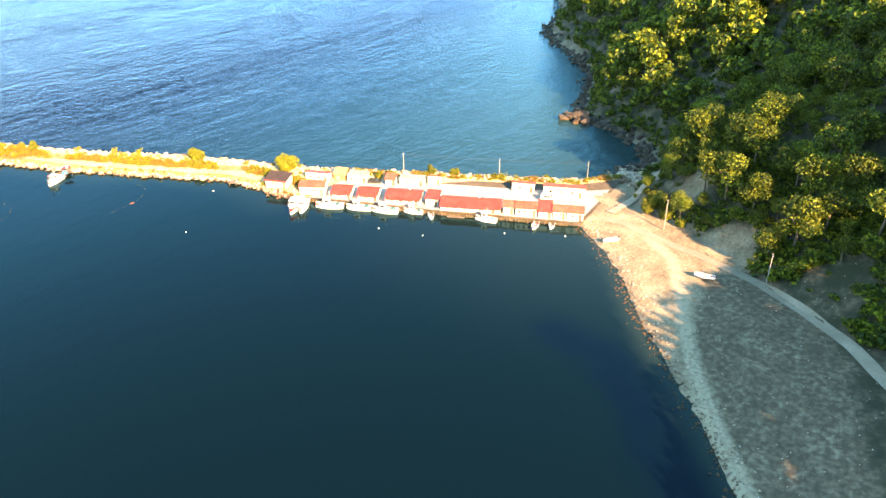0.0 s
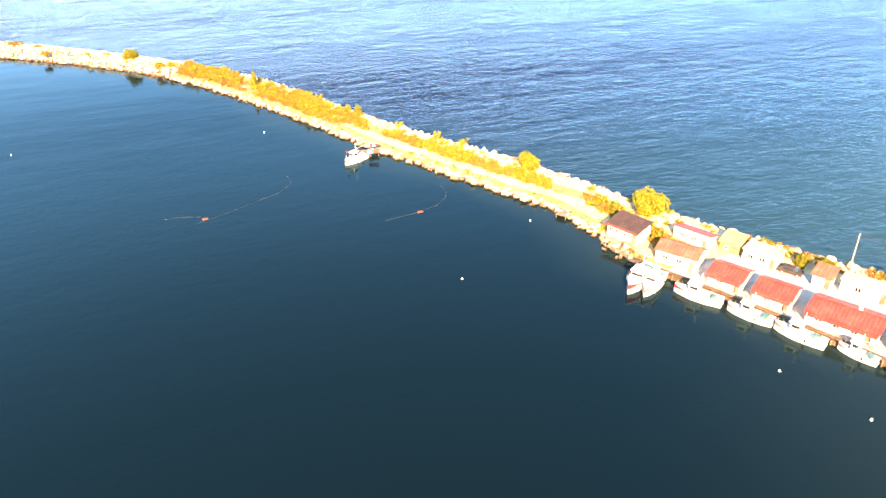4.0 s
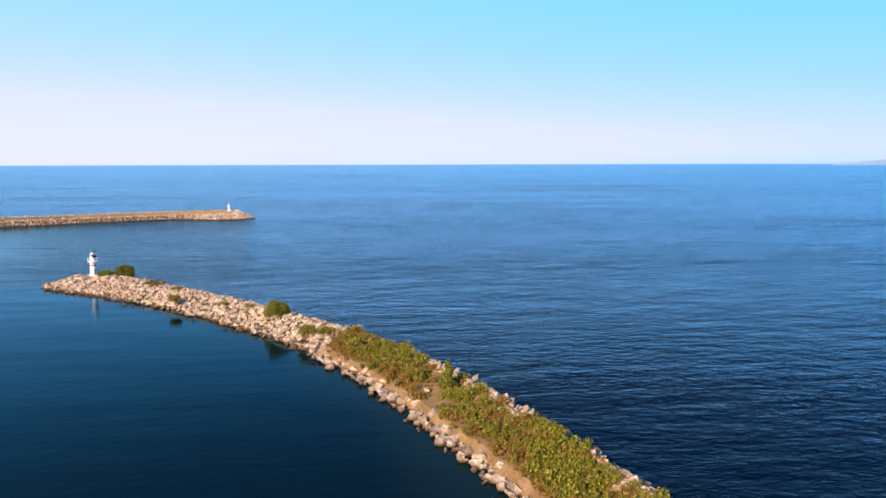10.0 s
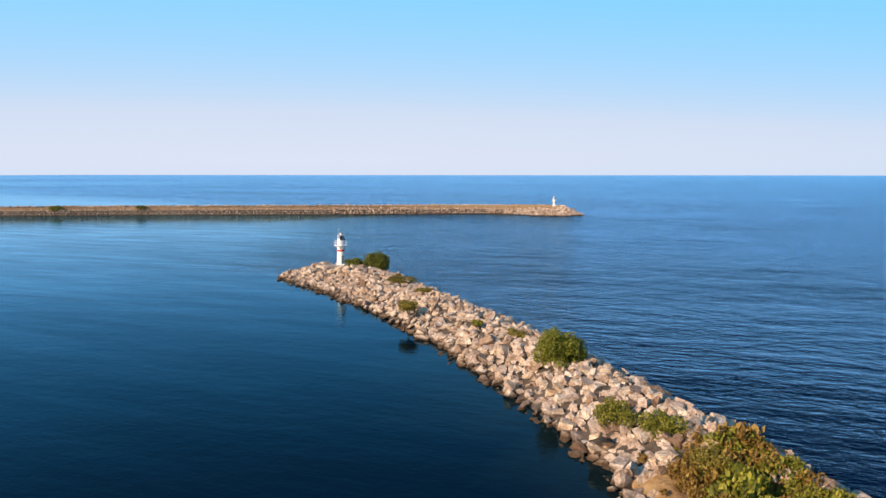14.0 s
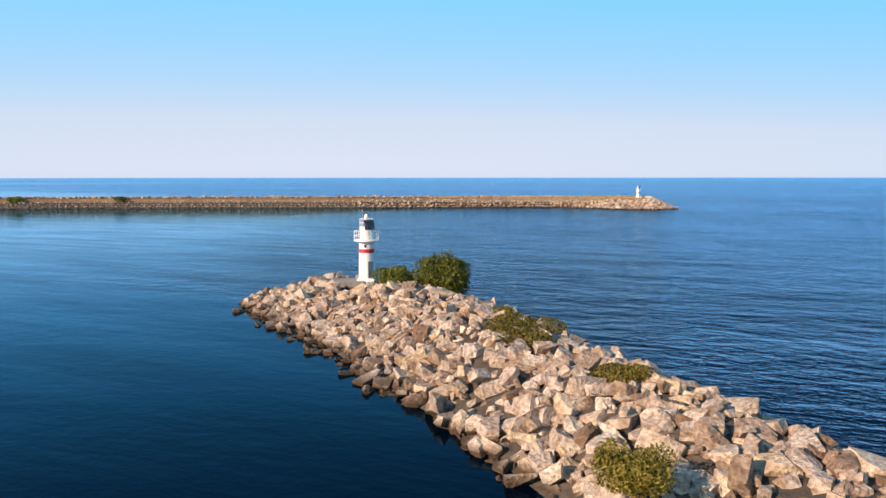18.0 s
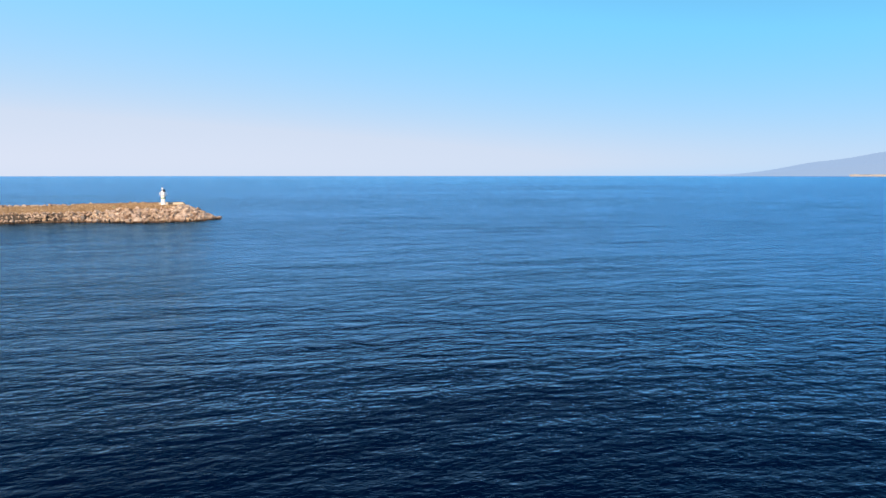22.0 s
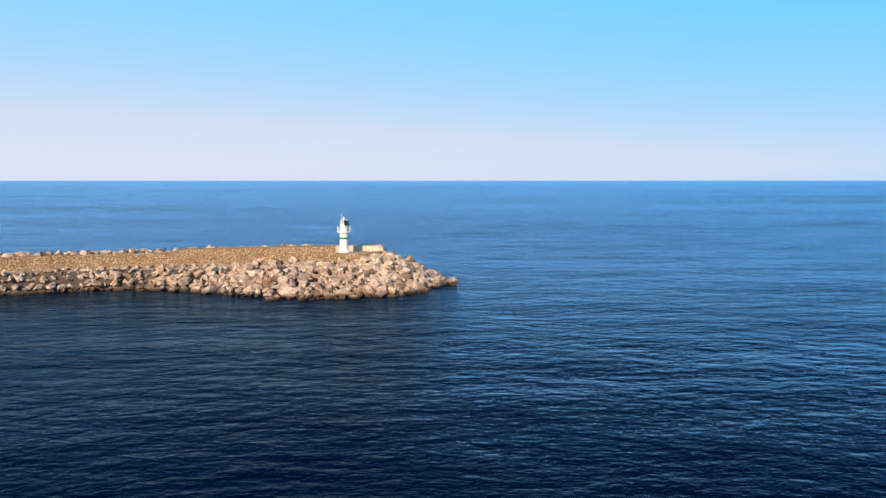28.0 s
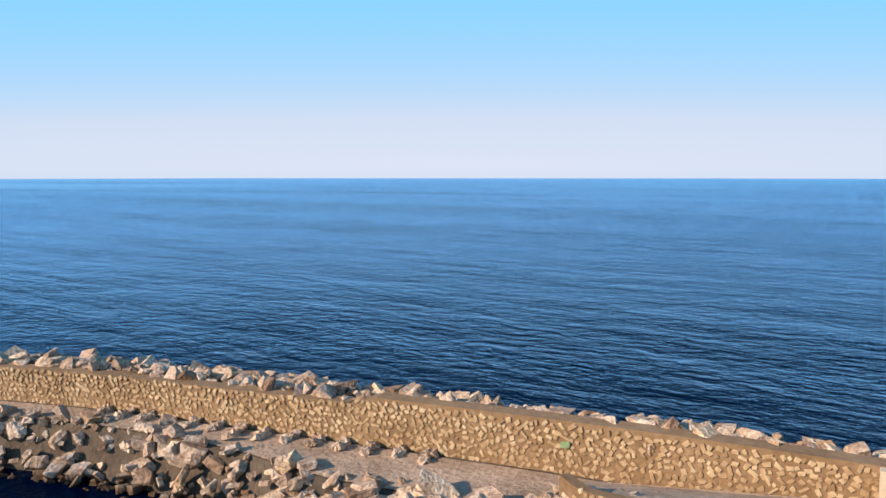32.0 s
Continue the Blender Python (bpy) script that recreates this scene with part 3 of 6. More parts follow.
tagged(rubble, "piled broken limestone blocks", kind="stuff")

# ---- the green mole ----
QA = lerp_line(QUAY_IN, 300)
QW = lerp_line(QUAY_WALL, 300)


def quay_near(p, line):
    return int(np.argmin(np.hypot(*(line - p).T)))


rows, sec = [], []
for j in range(300):
    wpt = QW[j]
    a, b = QW[max(0, j - 1)], QW[min(299, j + 1)]
    t = (b - a) / np.hypot(*(b - a))
    nrm = np.array([-t[1], t[0]])
    if nrm[1] > 0:
        nrm = -nrm
    # distance from the wall to the harbour waterline along the section
    rel = QA - wpt
    along = abs(rel @ t)
    inn = float((rel @ nrm)[int(np.argmin(along + 100 * ((rel @ nrm) < 0)))])
    sec.append((wpt, nrm, inn))
    prof = [(-13, -2.5), (-10, -0.5), (-4, 3.9), (-1.2, 4.2), (0, 2.5), (0.2, 2.5), (max(2.0, min(inn * 0.6, 4.6)), 2.45), (inn, -0.4), (inn + 3, -2.5)]
    rows.append([(wpt[0] + nrm[0] * d, wpt[1] + nrm[1] * d, z) for d, z in prof])
mole2 = sheet("breakwater", rows, CORE_GAP_SHADE)
tagged(mole2, "long straight breakwater of pale limestone with a masonry wall", "breakwater", kind="structure")
rr = []
for j in range(300):
    w0, nrm, inn = sec[j]
    e = max(2.0, min(inn * 0.6, 4.6))
    rr.append([(w0[0] + nrm[0] * d, w0[1] + nrm[1] * d, 2.53) for d in (0.3, e * 0.5, e)])
tagged(sheet("path", rr, GRAVEL), "grey gravel track beside the masonry wall", "path", kind="structure")
near, far = [], []
for j in range(300):
    w0, nrm, inn = sec[j]
    e = max(2.0, min(inn * 0.6, 4.6))
    tdir = np.array([-nrm[1], nrm[0]])
    for rep in range(1 if j > 190 else 3 if 18 < j < 62 else 2):
        d = e + 0.2 * rng.random() - 0.3
        while d < inn + 0.9:
            z = np.interp(d, [e, inn, inn + 2], [2.4 + 1.25 * float(smooth(-15, -10, w0[0])) + 0.8 * float(1 - smooth(-80, -50, w0[0])), 0.2, -1.2])
            for layer in range(2 if j < 80 else 1):
                if layer and rng.random() > 0.52:
                    continue
                p = w0 + nrm * (d + rng.uniform(-0.5, 0.5)) + tdir * rng.uniform(-1.0, 1.0)
                s = (rng.uniform(0.4, 0.65) if layer == 0 else rng.choice((0.65, 0.8, 1.0, 1.3))) * (0.68 if 20 < j < 60 else 0.85 if j > 20 else 1)
                m = bedded(rng, (p[0], p[1], z + (0.05 if layer == 0 else rng.uniform(0.15, 0.45))), s, 0.05, 0.75 if layer else 1.1)
                (near if j < 40 else far).append((rng.randrange(24), m))
            d += 0.8
        d = -0.7 - 0.6 * rng.random()
        while d > -11:
            z = np.interp(d, [-10.5, -4, -1.5, -0.5], [-0.4, 4.0, 4.5, 4.5])
            p = w0 + nrm * d + tdir * rng.uniform(-1, 1)
            far.append((rng.randrange(24), turn_matrix(rng, p[0], p[1], z + rng.uniform(-0.1, 0.4), rng.choice((0.4, 0.6, 0.95)))))
            d -= 0.9
# head of the green mole
for k in range(1150):
    a = rng.uniform(math.radians(-100), math.radians(100))
    rad_ = 2.5 + 10.5 * rng.random() ** 0.75
    x, y = 6.2 + rad_ * math.cos(a) * 0.86, 251 + rad_ * 1.15 * math.sin(a)
    if x < 5.2:
        continue
    big = k % 3 == 0
    m = bedded(rng, (x, y, 3.55 - max(0, rad_ - 3.5) * 0.40 + (rng.uniform(0.1, 0.4) if big else rng.uniform(-0.35, 0.1))), rng.choice((0.75, 0.9, 1.1, 1.4)) if big else rng.uniform(0.45, 0.75), 0.05, 0.75)
    near.append((rng.randrange(24), m))
for k, (x, y, z, s) in enumerate(((18.5, 247.4, 0.3, 1.5), (17.4, 247.0, 0.2, 1.2), (18.9, 246.4, -0.1, 0.9), (16.4, 247.6, 0.5, 1.3), (17.2, 248.4, 0.5, 1.2), (15.8, 244.6, 0.1, 1.1))):
    near.append((k, bedded(rng, (x, y, z), s, 0.0)))
rng.shuffle(near)
for k, m in near[:320]:
    ob = new("boulder", ROCK_MESHES[k])
    ob.matrix_basis = m
    ob.parent = mole2
rubble = joined("rubble", [(k, np.array(m)) for k, m in near[320:]] + [(k + 24, np.array(m)) for k, m in far], ROCK_ARRAYS + CHIP_ARRAYS, ROCK_FAR)
rubble.parent = mole2
tagged(rubble, "piled broken limestone blocks", kind="stuff")

# masonry wall, half a metre lower past its first stretch
def wall_top(x):
    return 5.1 if x > -23.3 else 4.62 - 0.5 * float(1 - smooth(-80, -50, x))


rr = []
for j in range(300):
    w0, nrm, inn = sec[j]
    rr.append([(w0[0] + nrm[0] * d, w0[1] + nrm[1] * d, z) for d, z in ((0.05, 2.3), (0, wall_top(w0[0])), (-1.0, wall_top(w0[0]) + 0.02), (-1.0, 3.0))])
sea_wall = tagged(sheet("sea_wall", rr, MORTAR), "long masonry sea wall of ochre rubble stone", "wall", kind="structure")


# ---- lighthouses ----
def rail_ring(t, r, z, h, posts, start=0.0, span=360.0, bars=(0.5, 1.0)):
    """Posts and bars of a round railing."""
    for k in range(posts):
        a = radians(start + span * k / (posts if span >= 360 else posts - 1))
        c, s = math.cos(a), math.sin(a)
        part("rail_post", pipe((r * c, r * s, z), (r * c, r * s, z + h), 0.03, seg=6), WHITE, t)
    for b in bars:
        bm = bmesh.new()
        for k in range(24):
            a, e = radians(start + span * k / 24), radians(start + span * (k + 1) / 24)
            rod(bm, (r * math.cos(a), r * math.sin(a), z + h * b), (r * math.cos(e), r * math.sin(e), z + h * b), 0.028, seg=6)
        part("rail", bm, WHITE, t)


def lighthouse(m, shaft, band, bandmat, label, solar_turn, door_turn):
    """A round white harbour light: square base, tapered shaft with a coloured band, gallery with rails, drum, top rail, lantern, solar panel and mast."""
    t = empty("lighthouse", m, label, "lighthouse")
    part("base", box(-1.08, 1.08, -1.08, 1.08, -1.0, 0.35, 0.05), WHITE, t)
    part("shaft", lathe([(0.98, 0.35), (0.97, 0.5), (0.90, shaft - 0.3), (0.90, shaft)], 28), WHITE, t)
    part("band", lathe([(0.925, band), (0.94, band + 0.02), (0.935, band + 0.42), (0.91, band + 0.44)], 28), bandmat, t, "painted band")
    part("gallery", lathe([(0.92, shaft - 0.22), (1.45, shaft - 0.03), (1.55, shaft), (1.55, shaft + 0.12), (0.8, shaft + 0.13)], 28), WHITE, t)
    rail_ring(t, 1.5, shaft + 0.1, 1.0, 12)
    top = shaft + 1.55
    part("drum", lathe([(0.80, shaft + 0.1), (0.79, top - 0.1), (0.86, top - 0.08), (0.86, top), (0.3, top + 0.01)], 24), WHITE, t)
    rail_ring(t, 0.78, top, 0.85, 8)
    part("lantern_post", lathe([(0.2, top), (0.17, top + 0.55), (0.3, top + 0.57), (0.3, top + 0.64)], 14), WHITE, t)
    part("lantern", lathe([(0.16, top + 0.64), (0.22, top + 0.72), (0.24, top + 1.1), (0.16, top + 1.3), (0.04, top + 1.42)], 14), WHITE, t)
    part("mast", pipe((-0.5, 0.15, top), (-0.5, 0.15, top + 2.3), 0.03, 0.012, 6), WHITE, t)
    pan = part("solar_panel", box(-0.62, 0.62, -0.03, 0.03, -0.55, 0.55, 0.008), SOLAR, t, "dark solar panel", m=pose(0, 0, 0, 0, 0, solar_turn) @ pose(0, -0.98, top + 0.25, -24))
    part("panel_frame", box(-0.66, 0.66, 0.031, 0.06, -0.59, 0.59), STEEL, pan)
    for x in (-0.31, 0.0, 0.31):
        part("cell_seam", box(x - 0.012, x + 0.012, -0.034, -0.031, -0.53, 0.53), STEEL, pan)
    for x in (-0.4, 0.4):
        part("bracket", pipe((x, 0.05, -0.35), (x * 0.7, 0.55, -0.25), 0.025, seg=6), STEEL, pan)
    door = part("door", box(-0.38, 0.38, -1.0, -0.9, 0.42, 2.25, 0.02), STEEL, t, "grey metal door", m=pose(0, 0, 0, 0, 0, door_turn))
    part("handle", box(0.22, 0.27, -1.04, -1.0, 1.3, 1.42), STEEL, door)
    win = part("window", box(-0.13, 0.13, -0.95, -0.86, band + 0.62, band + 0.95, 0.01), GLASS_DARK, t, "small dark slot window", m=pose(0, 0, 0, 0, 0, door_turn - 40))
    return t


lighthouse(pose(1.0, -0.2, 2.6, 0, 0, 20), 4.45, 3.15, RED, "white round harbour light with a red band and gallery", 30, 38).scale = (0.9, 0.9, 1.0)
green_light = lighthouse(pose(2.2, 252.3, 4.45, 0, 0, 0), 3.95, 2.55, GREEN, "white round harbour light with a green band and gallery", 42, 150)
green_light.scale = (0.69, 0.69, 0.79)

slab = bmesh.new()
block(slab, -4.6, 0.4, -1.3, 1.2, 2.0, 2.72, 0.06)
tagged(part("landing", slab, CONCRETE, None, "", pose(0.4, -0.3, 0, 0, 0, 24)), "worn concrete landing beside the red light", "landing", kind="structure")

# ---- sea ----
xs = np.concatenate([[-4000, -1500, -800, -600], np.arange(-440, 60, 9.0), np.arange(60, 200, 3.5), np.arange(200, 440, 9.0), [520, 700, 1200, 2500, 4800]])
ys = np.concatenate([[-2500, -1200, -700], np.arange(-470, -340, 3.5), np.arange(-340, -140, 4.5), np.arange(-140, 420, 9.0), [500, 700, 1200, 2500, 5400]])
v, f, calm, shal, turbid, weed = [], [], [], [], [], []
MEADOW = lerp_line([(101, -364), (97, -376), (86, -387), (74, -393), (64, -402), (44, -416)], 40)
SHORE = lerp_line([(150, -352), (143, -359.5), (131, -368.6), (116, -377), (103, -386), (93, -393), (83, -399.5), (74, -404.5), (50, -420), (10, -452), (-40, -495), (-120, -560)], 110)
SHORE2 = lerp_line([(191, -348), (208, -356), (222, -349), (236, -330), (244, -316), (262, -312), (310, -300), (345, -275), (384, -247), (479, -221)], 80)
for y in ys:
    for x in xs:
        v.append((x, y, 0))
        c = 0.0
        if y < 0:
            c = 0.92 if (x < np.interp(y, C[::-1, 1], C[::-1, 0])) else 0.0
        else:
            c = 0.92 * (1 - smooth(-60, 40, x + y * 0.35)) * (1 - smooth(150, 260, y + x * 0.35))
        calm.append(float(c))
        wd = float(np.hypot(*(MEADOW - (x, y)).T).min())
        weed.append(0.62 * float(1 - smooth(1.5, 10.5, wd)))
        # turbid also brightens the southern water's colour and sheen to fit its views
        turbid.append(0.92 * float(1 - smooth(-230, -80, y)) if c > 0 else float(1 - smooth(-330, -120, y)))
        s1 = np.hypot(*(SHORE - (x, y)).T).min()
        s2 = np.hypot(*(SHORE2[:60] - (x, y)).T).min()
        s3 = np.hypot(*(A[60:] - (x, y)).T).min()
        shal.append(float(max(0.24 * (1 - smooth(1, 12 + 5 * math.sin(x * 0.13) * math.sin(y * 0.09), s3)), 0.6 * (1 - smooth(0, 6.5, s1)), 0.4 * (1 - smooth(10, 110, s2)))))
nx = len(xs)
for j in range(len(ys) - 1):
    for i in range(nx - 1):
        f.append((j * nx + i, j * nx + i + 1, (j + 1) * nx + i + 1, (j + 1) * nx + i))
me = mesh_from("water", v, f, WATER)
me.attributes.new("calm", "FLOAT", "POINT").data.foreach_set("value", calm)
me.attributes.new("shallow", "FLOAT", "POINT").data.foreach_set("value", shal)
me.attributes.new("turbid", "FLOAT", "POINT").data.foreach_set("value", turbid)
me.attributes.new("weed", "FLOAT", "POINT").data.foreach_set("value", weed)
tagged(new("water", me), "deep blue rippled sea, calmer inside the harbour", "sea", kind="structure")

# weed-stained quay front with its fender piles
QUAY_EDGE = np.array([mole_point(i, -0.12)[:2] for i in range(I_QUAY + 8, 317)])
rr = []
for i in range(I_QUAY + 8, 317):
    rr.append([(*mole_point(i, d)[:2], z) for d, z in ((-0.55, -1.5), (-0.5, 0.55), (-0.42, 0.66), (0.3, 0.7))])
quay_wall = tagged(sheet("quay_wall", rr, surface("weedy_quay_front", (0.035, 0.028, 0.012), (0.085, 0.06, 0.025), (0.16, 0.11, 0.055), 0.75, 0.5, 3.0, 0.5, 0.05)), "brown weed-stained front of the quay at the waterline", "quay", kind="structure")
rngq = random.Random(14)
for i in range(I_QUAY + 9, 316, 2):
    x, y, _ = mole_point(i, -0.75)
    part("pile", pipe((x, y, -2.0), (x + rngq.uniform(-0.1, 0.1), y, rngq.uniform(0.7, 1.3)), 0.13, 0.11), WOOD, quay_wall)
    if rngq.random() < 0.45:
        x, y, _ = mole_point(i + 1, -0.68)
        part("tyre", lathe([(0.17, -0.09), (0.34, -0.1), (0.36, 0), (0.34, 0.1), (0.17, 0.09), (0.2, 0)], 14), RUBBER, quay_wall, m=pose(x, y, 0.35, 90, 0, rngq.uniform(50, 80)))

# ---- land ----
PALEROAD = surface("pale_road_dust", (0.22, 0.18, 0.13), (0.31, 0.26, 0.19), (0.40, 0.34, 0.26), 0.95, 0.2, 3.0, 0.4, 0.05)
ROAD = lerp_line([(146, -346), (156.3, -354), (156.2, -361.3), (148.7, -375.6), (144.3, -386.5), (137.4, -399.4), (128.4, -409.9), (118.3, -419.2), (107.3, -426.1), (80, -442), (40, -470)], 120)
LAND_EDGE = np.concatenate([SHORE[::-1], np.array([(160, -346), (178, -343)]), SHORE2, np.array([(700, -150), (1500, 100)])])


def bare_ground(x, y):
    """1 on the open gravelly ground below the wood, 0 elsewhere."""
    a = 0.7 - 0.7 * smooth(2.0, 5, math.hypot((x - 169) * 0.9, y + 377))
    b = 1 - smooth(4, 9, math.hypot((x - 148) * 0.8, (y + 389) * 0.8))
    c = 1 - smooth(3, 6, abs((x - 186) * 0.85 + (y + 361) * -0.15)) * 1.0 if -366 < y < -340 and x > 176 else 0
    return float(max(a, b, c))


def land_height(x, y):
    """Height of the shore: a low beach by the harbour, a steep wooded hill behind and along the open coast, and unseen
    rises added to shade them.
    """
    rel = LAND_EDGE - (x, y)
    k = int(np.argmin(np.hypot(*rel.T)))
    k = min(max(k, 1), len(LAND_EDGE) - 2)
    a, b = LAND_EDGE[k - 1], LAND_EDGE[k + 1]
    t = (b - a) / np.hypot(*(b - a))
    side = -(t[0] * (y - LAND_EDGE[k][1]) - t[1] * (x - LAND_EDGE[k][0]))
    d = math.copysign(float(np.hypot(*rel[k])), side)
    if d < 0:
        return max(-3.0, d * 0.35)
    low = np.interp(d, [0, 3, 22, 45], [0, 0.7, 2.3, 3.0])
    rise = np.interp(x, [100, 150, 175, 200, 230], [40, 28, 16, 8, 3])
    hill = max(0.0, d - rise) * float(np.interp(x, [150, 185, 215], [0.60, 0.84, 0.98]))
    hill = 165 * (1 - math.exp(-hill / 165))
    # two rises added out of view to the south, to shade slope and beach
    ridge = (63 + 11 * smooth(120, 170, x)) * math.exp(-((y + 474) / 21) ** 2 / 2) * smooth(92, 132, x)
    shade_knoll = 46 * math.exp(-((x - 62) / 70) ** 2 / 2 - ((y + 500) / 30) ** 2 / 2) * smooth(6, 28, d)
    return float(low + max(hill * (0.92 + 0.08 * math.sin(x * 0.05) * math.cos(y * 0.047)), shade_knoll, ridge))


def shore_material():
    """Pale sand, dark dry grass that also carries painted shade, and dark forest floor, blended by where they lie."""
    m = surface("shore_ground", (0.14, 0.102, 0.062), (0.29, 0.22, 0.14), (0.47, 0.38, 0.26), 0.95, 0.16, 1.4, 0.7, 0.16)
    n, l = m.node_tree.nodes, m.node_tree.links
    b = n["Principled BSDF"]
    src = b.inputs["Base Color"].links[0].from_socket
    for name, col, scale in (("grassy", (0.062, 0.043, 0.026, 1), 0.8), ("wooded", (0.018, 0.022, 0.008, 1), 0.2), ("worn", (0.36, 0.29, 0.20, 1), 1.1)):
        at = n.new("ShaderNodeAttribute")
        at.attribute_name = name
        nz = n.new("ShaderNodeTexNoise")
        nz.inputs["Scale"].default_value, nz.inputs["Detail"].default_value = scale, 6
        geo = n.new("ShaderNodeNewGeometry")
        l.new(geo.outputs["Position"], nz.inputs["Vector"])
        ad = n.new("ShaderNodeMath")
        ad.operation = "MULTIPLY_ADD"
        ad.inputs[1].default_value, ad.inputs[2].default_value = 2.4, -1.2
        l.new(nz.outputs["Fac"], ad.inputs[0])
        sm = n.new("ShaderNodeMath")
        sm.operation, sm.use_clamp = "MULTIPLY_ADD", True
        sm.inputs[1].default_value = 0.85
        l.new(at.outputs["Fac"], sm.inputs[0])
        l.new(ad.outputs[0], sm.inputs[2])
        mu = n.new("ShaderNodeMath")
        mu.operation, mu.use_clamp = "MULTIPLY", True
        l.new(sm.outputs[0], mu.inputs[0])
        l.new(at.outputs["Fac"], mu.inputs[1])
        mx = n.new("ShaderNodeMix")
        mx.data_type = "RGBA"
        l.new(mu.outputs[0], mx.inputs["Factor"])
        l.new(src, mx.inputs["A"])
        mx.inputs["B"].default_value = col
        src = mx.outputs["Result"]
    l.new(src, b.inputs["Base Color"])
    return m


xs = np.concatenate([np.arange(-130, 60, 8.0), np.arange(60, 175, 1.5), np.arange(175, 330, 3.0), np.arange(330, 700, 14.0), [760, 900, 1100, 1500]])
ys = np.concatenate([[-1100, -900, -750], np.arange(-640, -470, 10.0), np.arange(-470, -432, 3.0), np.arange(-432, -350, 1.5), np.arange(-350, -290, 3.0), np.arange(-290, -100, 14.0)])
v, f, grassy, wooded, worn = [], [], [], [], []
TRACK = lerp_line([(150, -371), (141, -379), (128, -384), (115, -388), (101, -393), (86, -400), (71, -408), (50, -420)], 140)
for y in ys:
    for x in xs:
        z = land_height(x, y)
        road = float(np.hypot(*(ROAD - (x, y)).T).min())
        v.append((x, y, z + (0.15 * math.sin(x * 1.3) * math.cos(y * 1.1) * float(smooth(3, 6, road)) if z > 0.8 else 0)))
        sh = float(np.hypot(*(SHORE - (x, y)).T).min())
        bare = bare_ground(x, y)
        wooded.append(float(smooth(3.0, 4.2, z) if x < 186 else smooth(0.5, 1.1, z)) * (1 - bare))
        # south of about y -388 the dark grass tone also paints in the beach's shadow
        grassy.append(max(0.5 * float(smooth(10, 22, sh)), 0.9 * float(smooth(1.0, 4.0, sh) * (1 - smooth(-392, -384, y)))) * (1 - bare))
        rut = float(np.hypot(*(TRACK - (x, y)).T).min())
        worn.append(0.95 * float(1 - smooth(0.9, 3.0, rut)) if 60 < x < 152 else 0.0)
nx = len(xs)
for j in range(len(ys) - 1):
    for i in range(nx - 1):
        q = (j * nx + i, j * nx + i + 1, (j + 1) * nx + i + 1, (j + 1) * nx + i)
        if max(v[k][2] for k in q) > -2.9:
            f.append(q)
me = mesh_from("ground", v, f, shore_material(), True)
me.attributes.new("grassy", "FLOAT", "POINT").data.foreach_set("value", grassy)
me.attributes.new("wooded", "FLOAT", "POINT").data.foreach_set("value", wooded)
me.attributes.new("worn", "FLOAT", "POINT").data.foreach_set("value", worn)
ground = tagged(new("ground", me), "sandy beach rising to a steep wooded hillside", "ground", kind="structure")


def ribbon(name, line, half, lift, material, label):
    rr = []
    for i in range(len(line)):
        a, b = line[max(0, i - 1)], line[min(len(line) - 1, i + 1)]
        t = (b - a) / np.hypot(*(b - a))
        n = np.array([-t[1], t[0]])
        rr.append([(*(line[i] + n * k), land_height(*(line[i] + n * k)) + lift) for k in (-half, -half / 2, 0, half / 2, half)])
    return tagged(sheet(name, rr, material), label, "road", kind="structure")


ribbon("road", ROAD, 1.35, 0.08, PALEROAD, "pale unpaved coast road along the beach")
ribbon("track", lerp_line([(160, -357), (172, -361), (184, -362), (196, -360), (206, -362)], 30), 1.3, 0.3, GRAVEL, "narrow gravel track climbing from the quay")

# stones along the beach and the rocky coast
rng = random.Random(77)
st, coast = [], []
for k in range(3200):
    p = SHORE[rng.randrange(80)]
    x, y = p[0] + rng.gauss(0.6, 1.6), p[1] + rng.gauss(-0.6, 1.6)
    st.append((rng.randrange(24), np.array(turn_matrix(rng, x, y, max(land_height(x, y), 0) + 0.03, rng.choice((0.1, 0.14, 0.2, 0.28, 0.4))))))
for k in range(1100):
    x, y = rng.uniform(70, 152), rng.uniform(-435, -360)
    z = land_height(x, y)
    if z > 0.5:
        st.append((rng.randrange(24), np.array(turn_matrix(rng, x, y, z + 0.02, 0.05 + 0.2 * rng.random() ** 2))))
for k in range(900):
    p = SHORE2[rng.randrange(80)]
    x, y = p[0] + rng.gauss(0, 2.0), p[1] + rng.gauss(0, 2.0)
    coast.append((rng.randrange(24), np.array(turn_matrix(rng, x, y, max(land_height(x, y), -0.3) + 0.1, rng.choice((0.7, 1.0, 1.5, 2.2))))))
for k in range(70):
    x, y = rng.gauss(242, 3.2), rng.gauss(-319, 3.2)
    coast.append((rng.randrange(24), np.array(turn_matrix(rng, x, y, 0.4, rng.choice((1.5, 2.2, 3.0))))))
for k in range(80):
    x, y = rng.gauss(189, 3.5), rng.gauss(-354, 3.0)
    st.append((rng.randrange(24), np.array(turn_matrix(rng, x, y, max(land_height(x, y), 0.2) + 0.3, rng.choice((1.0, 1.6, 2.2))))))
tagged(joined("coast_rocks", coast, CHIP_ARRAYS, COAST_ROCK_SHADED), "tumbled boulders along the open coast, coloured as in shade", "rocks", kind="stuff")
tagged(joined("shore_stones", st, CHIP_ARRAYS, ROCK_FAR), "loose stones and boulders along the waterline", "stones", kind="stuff")

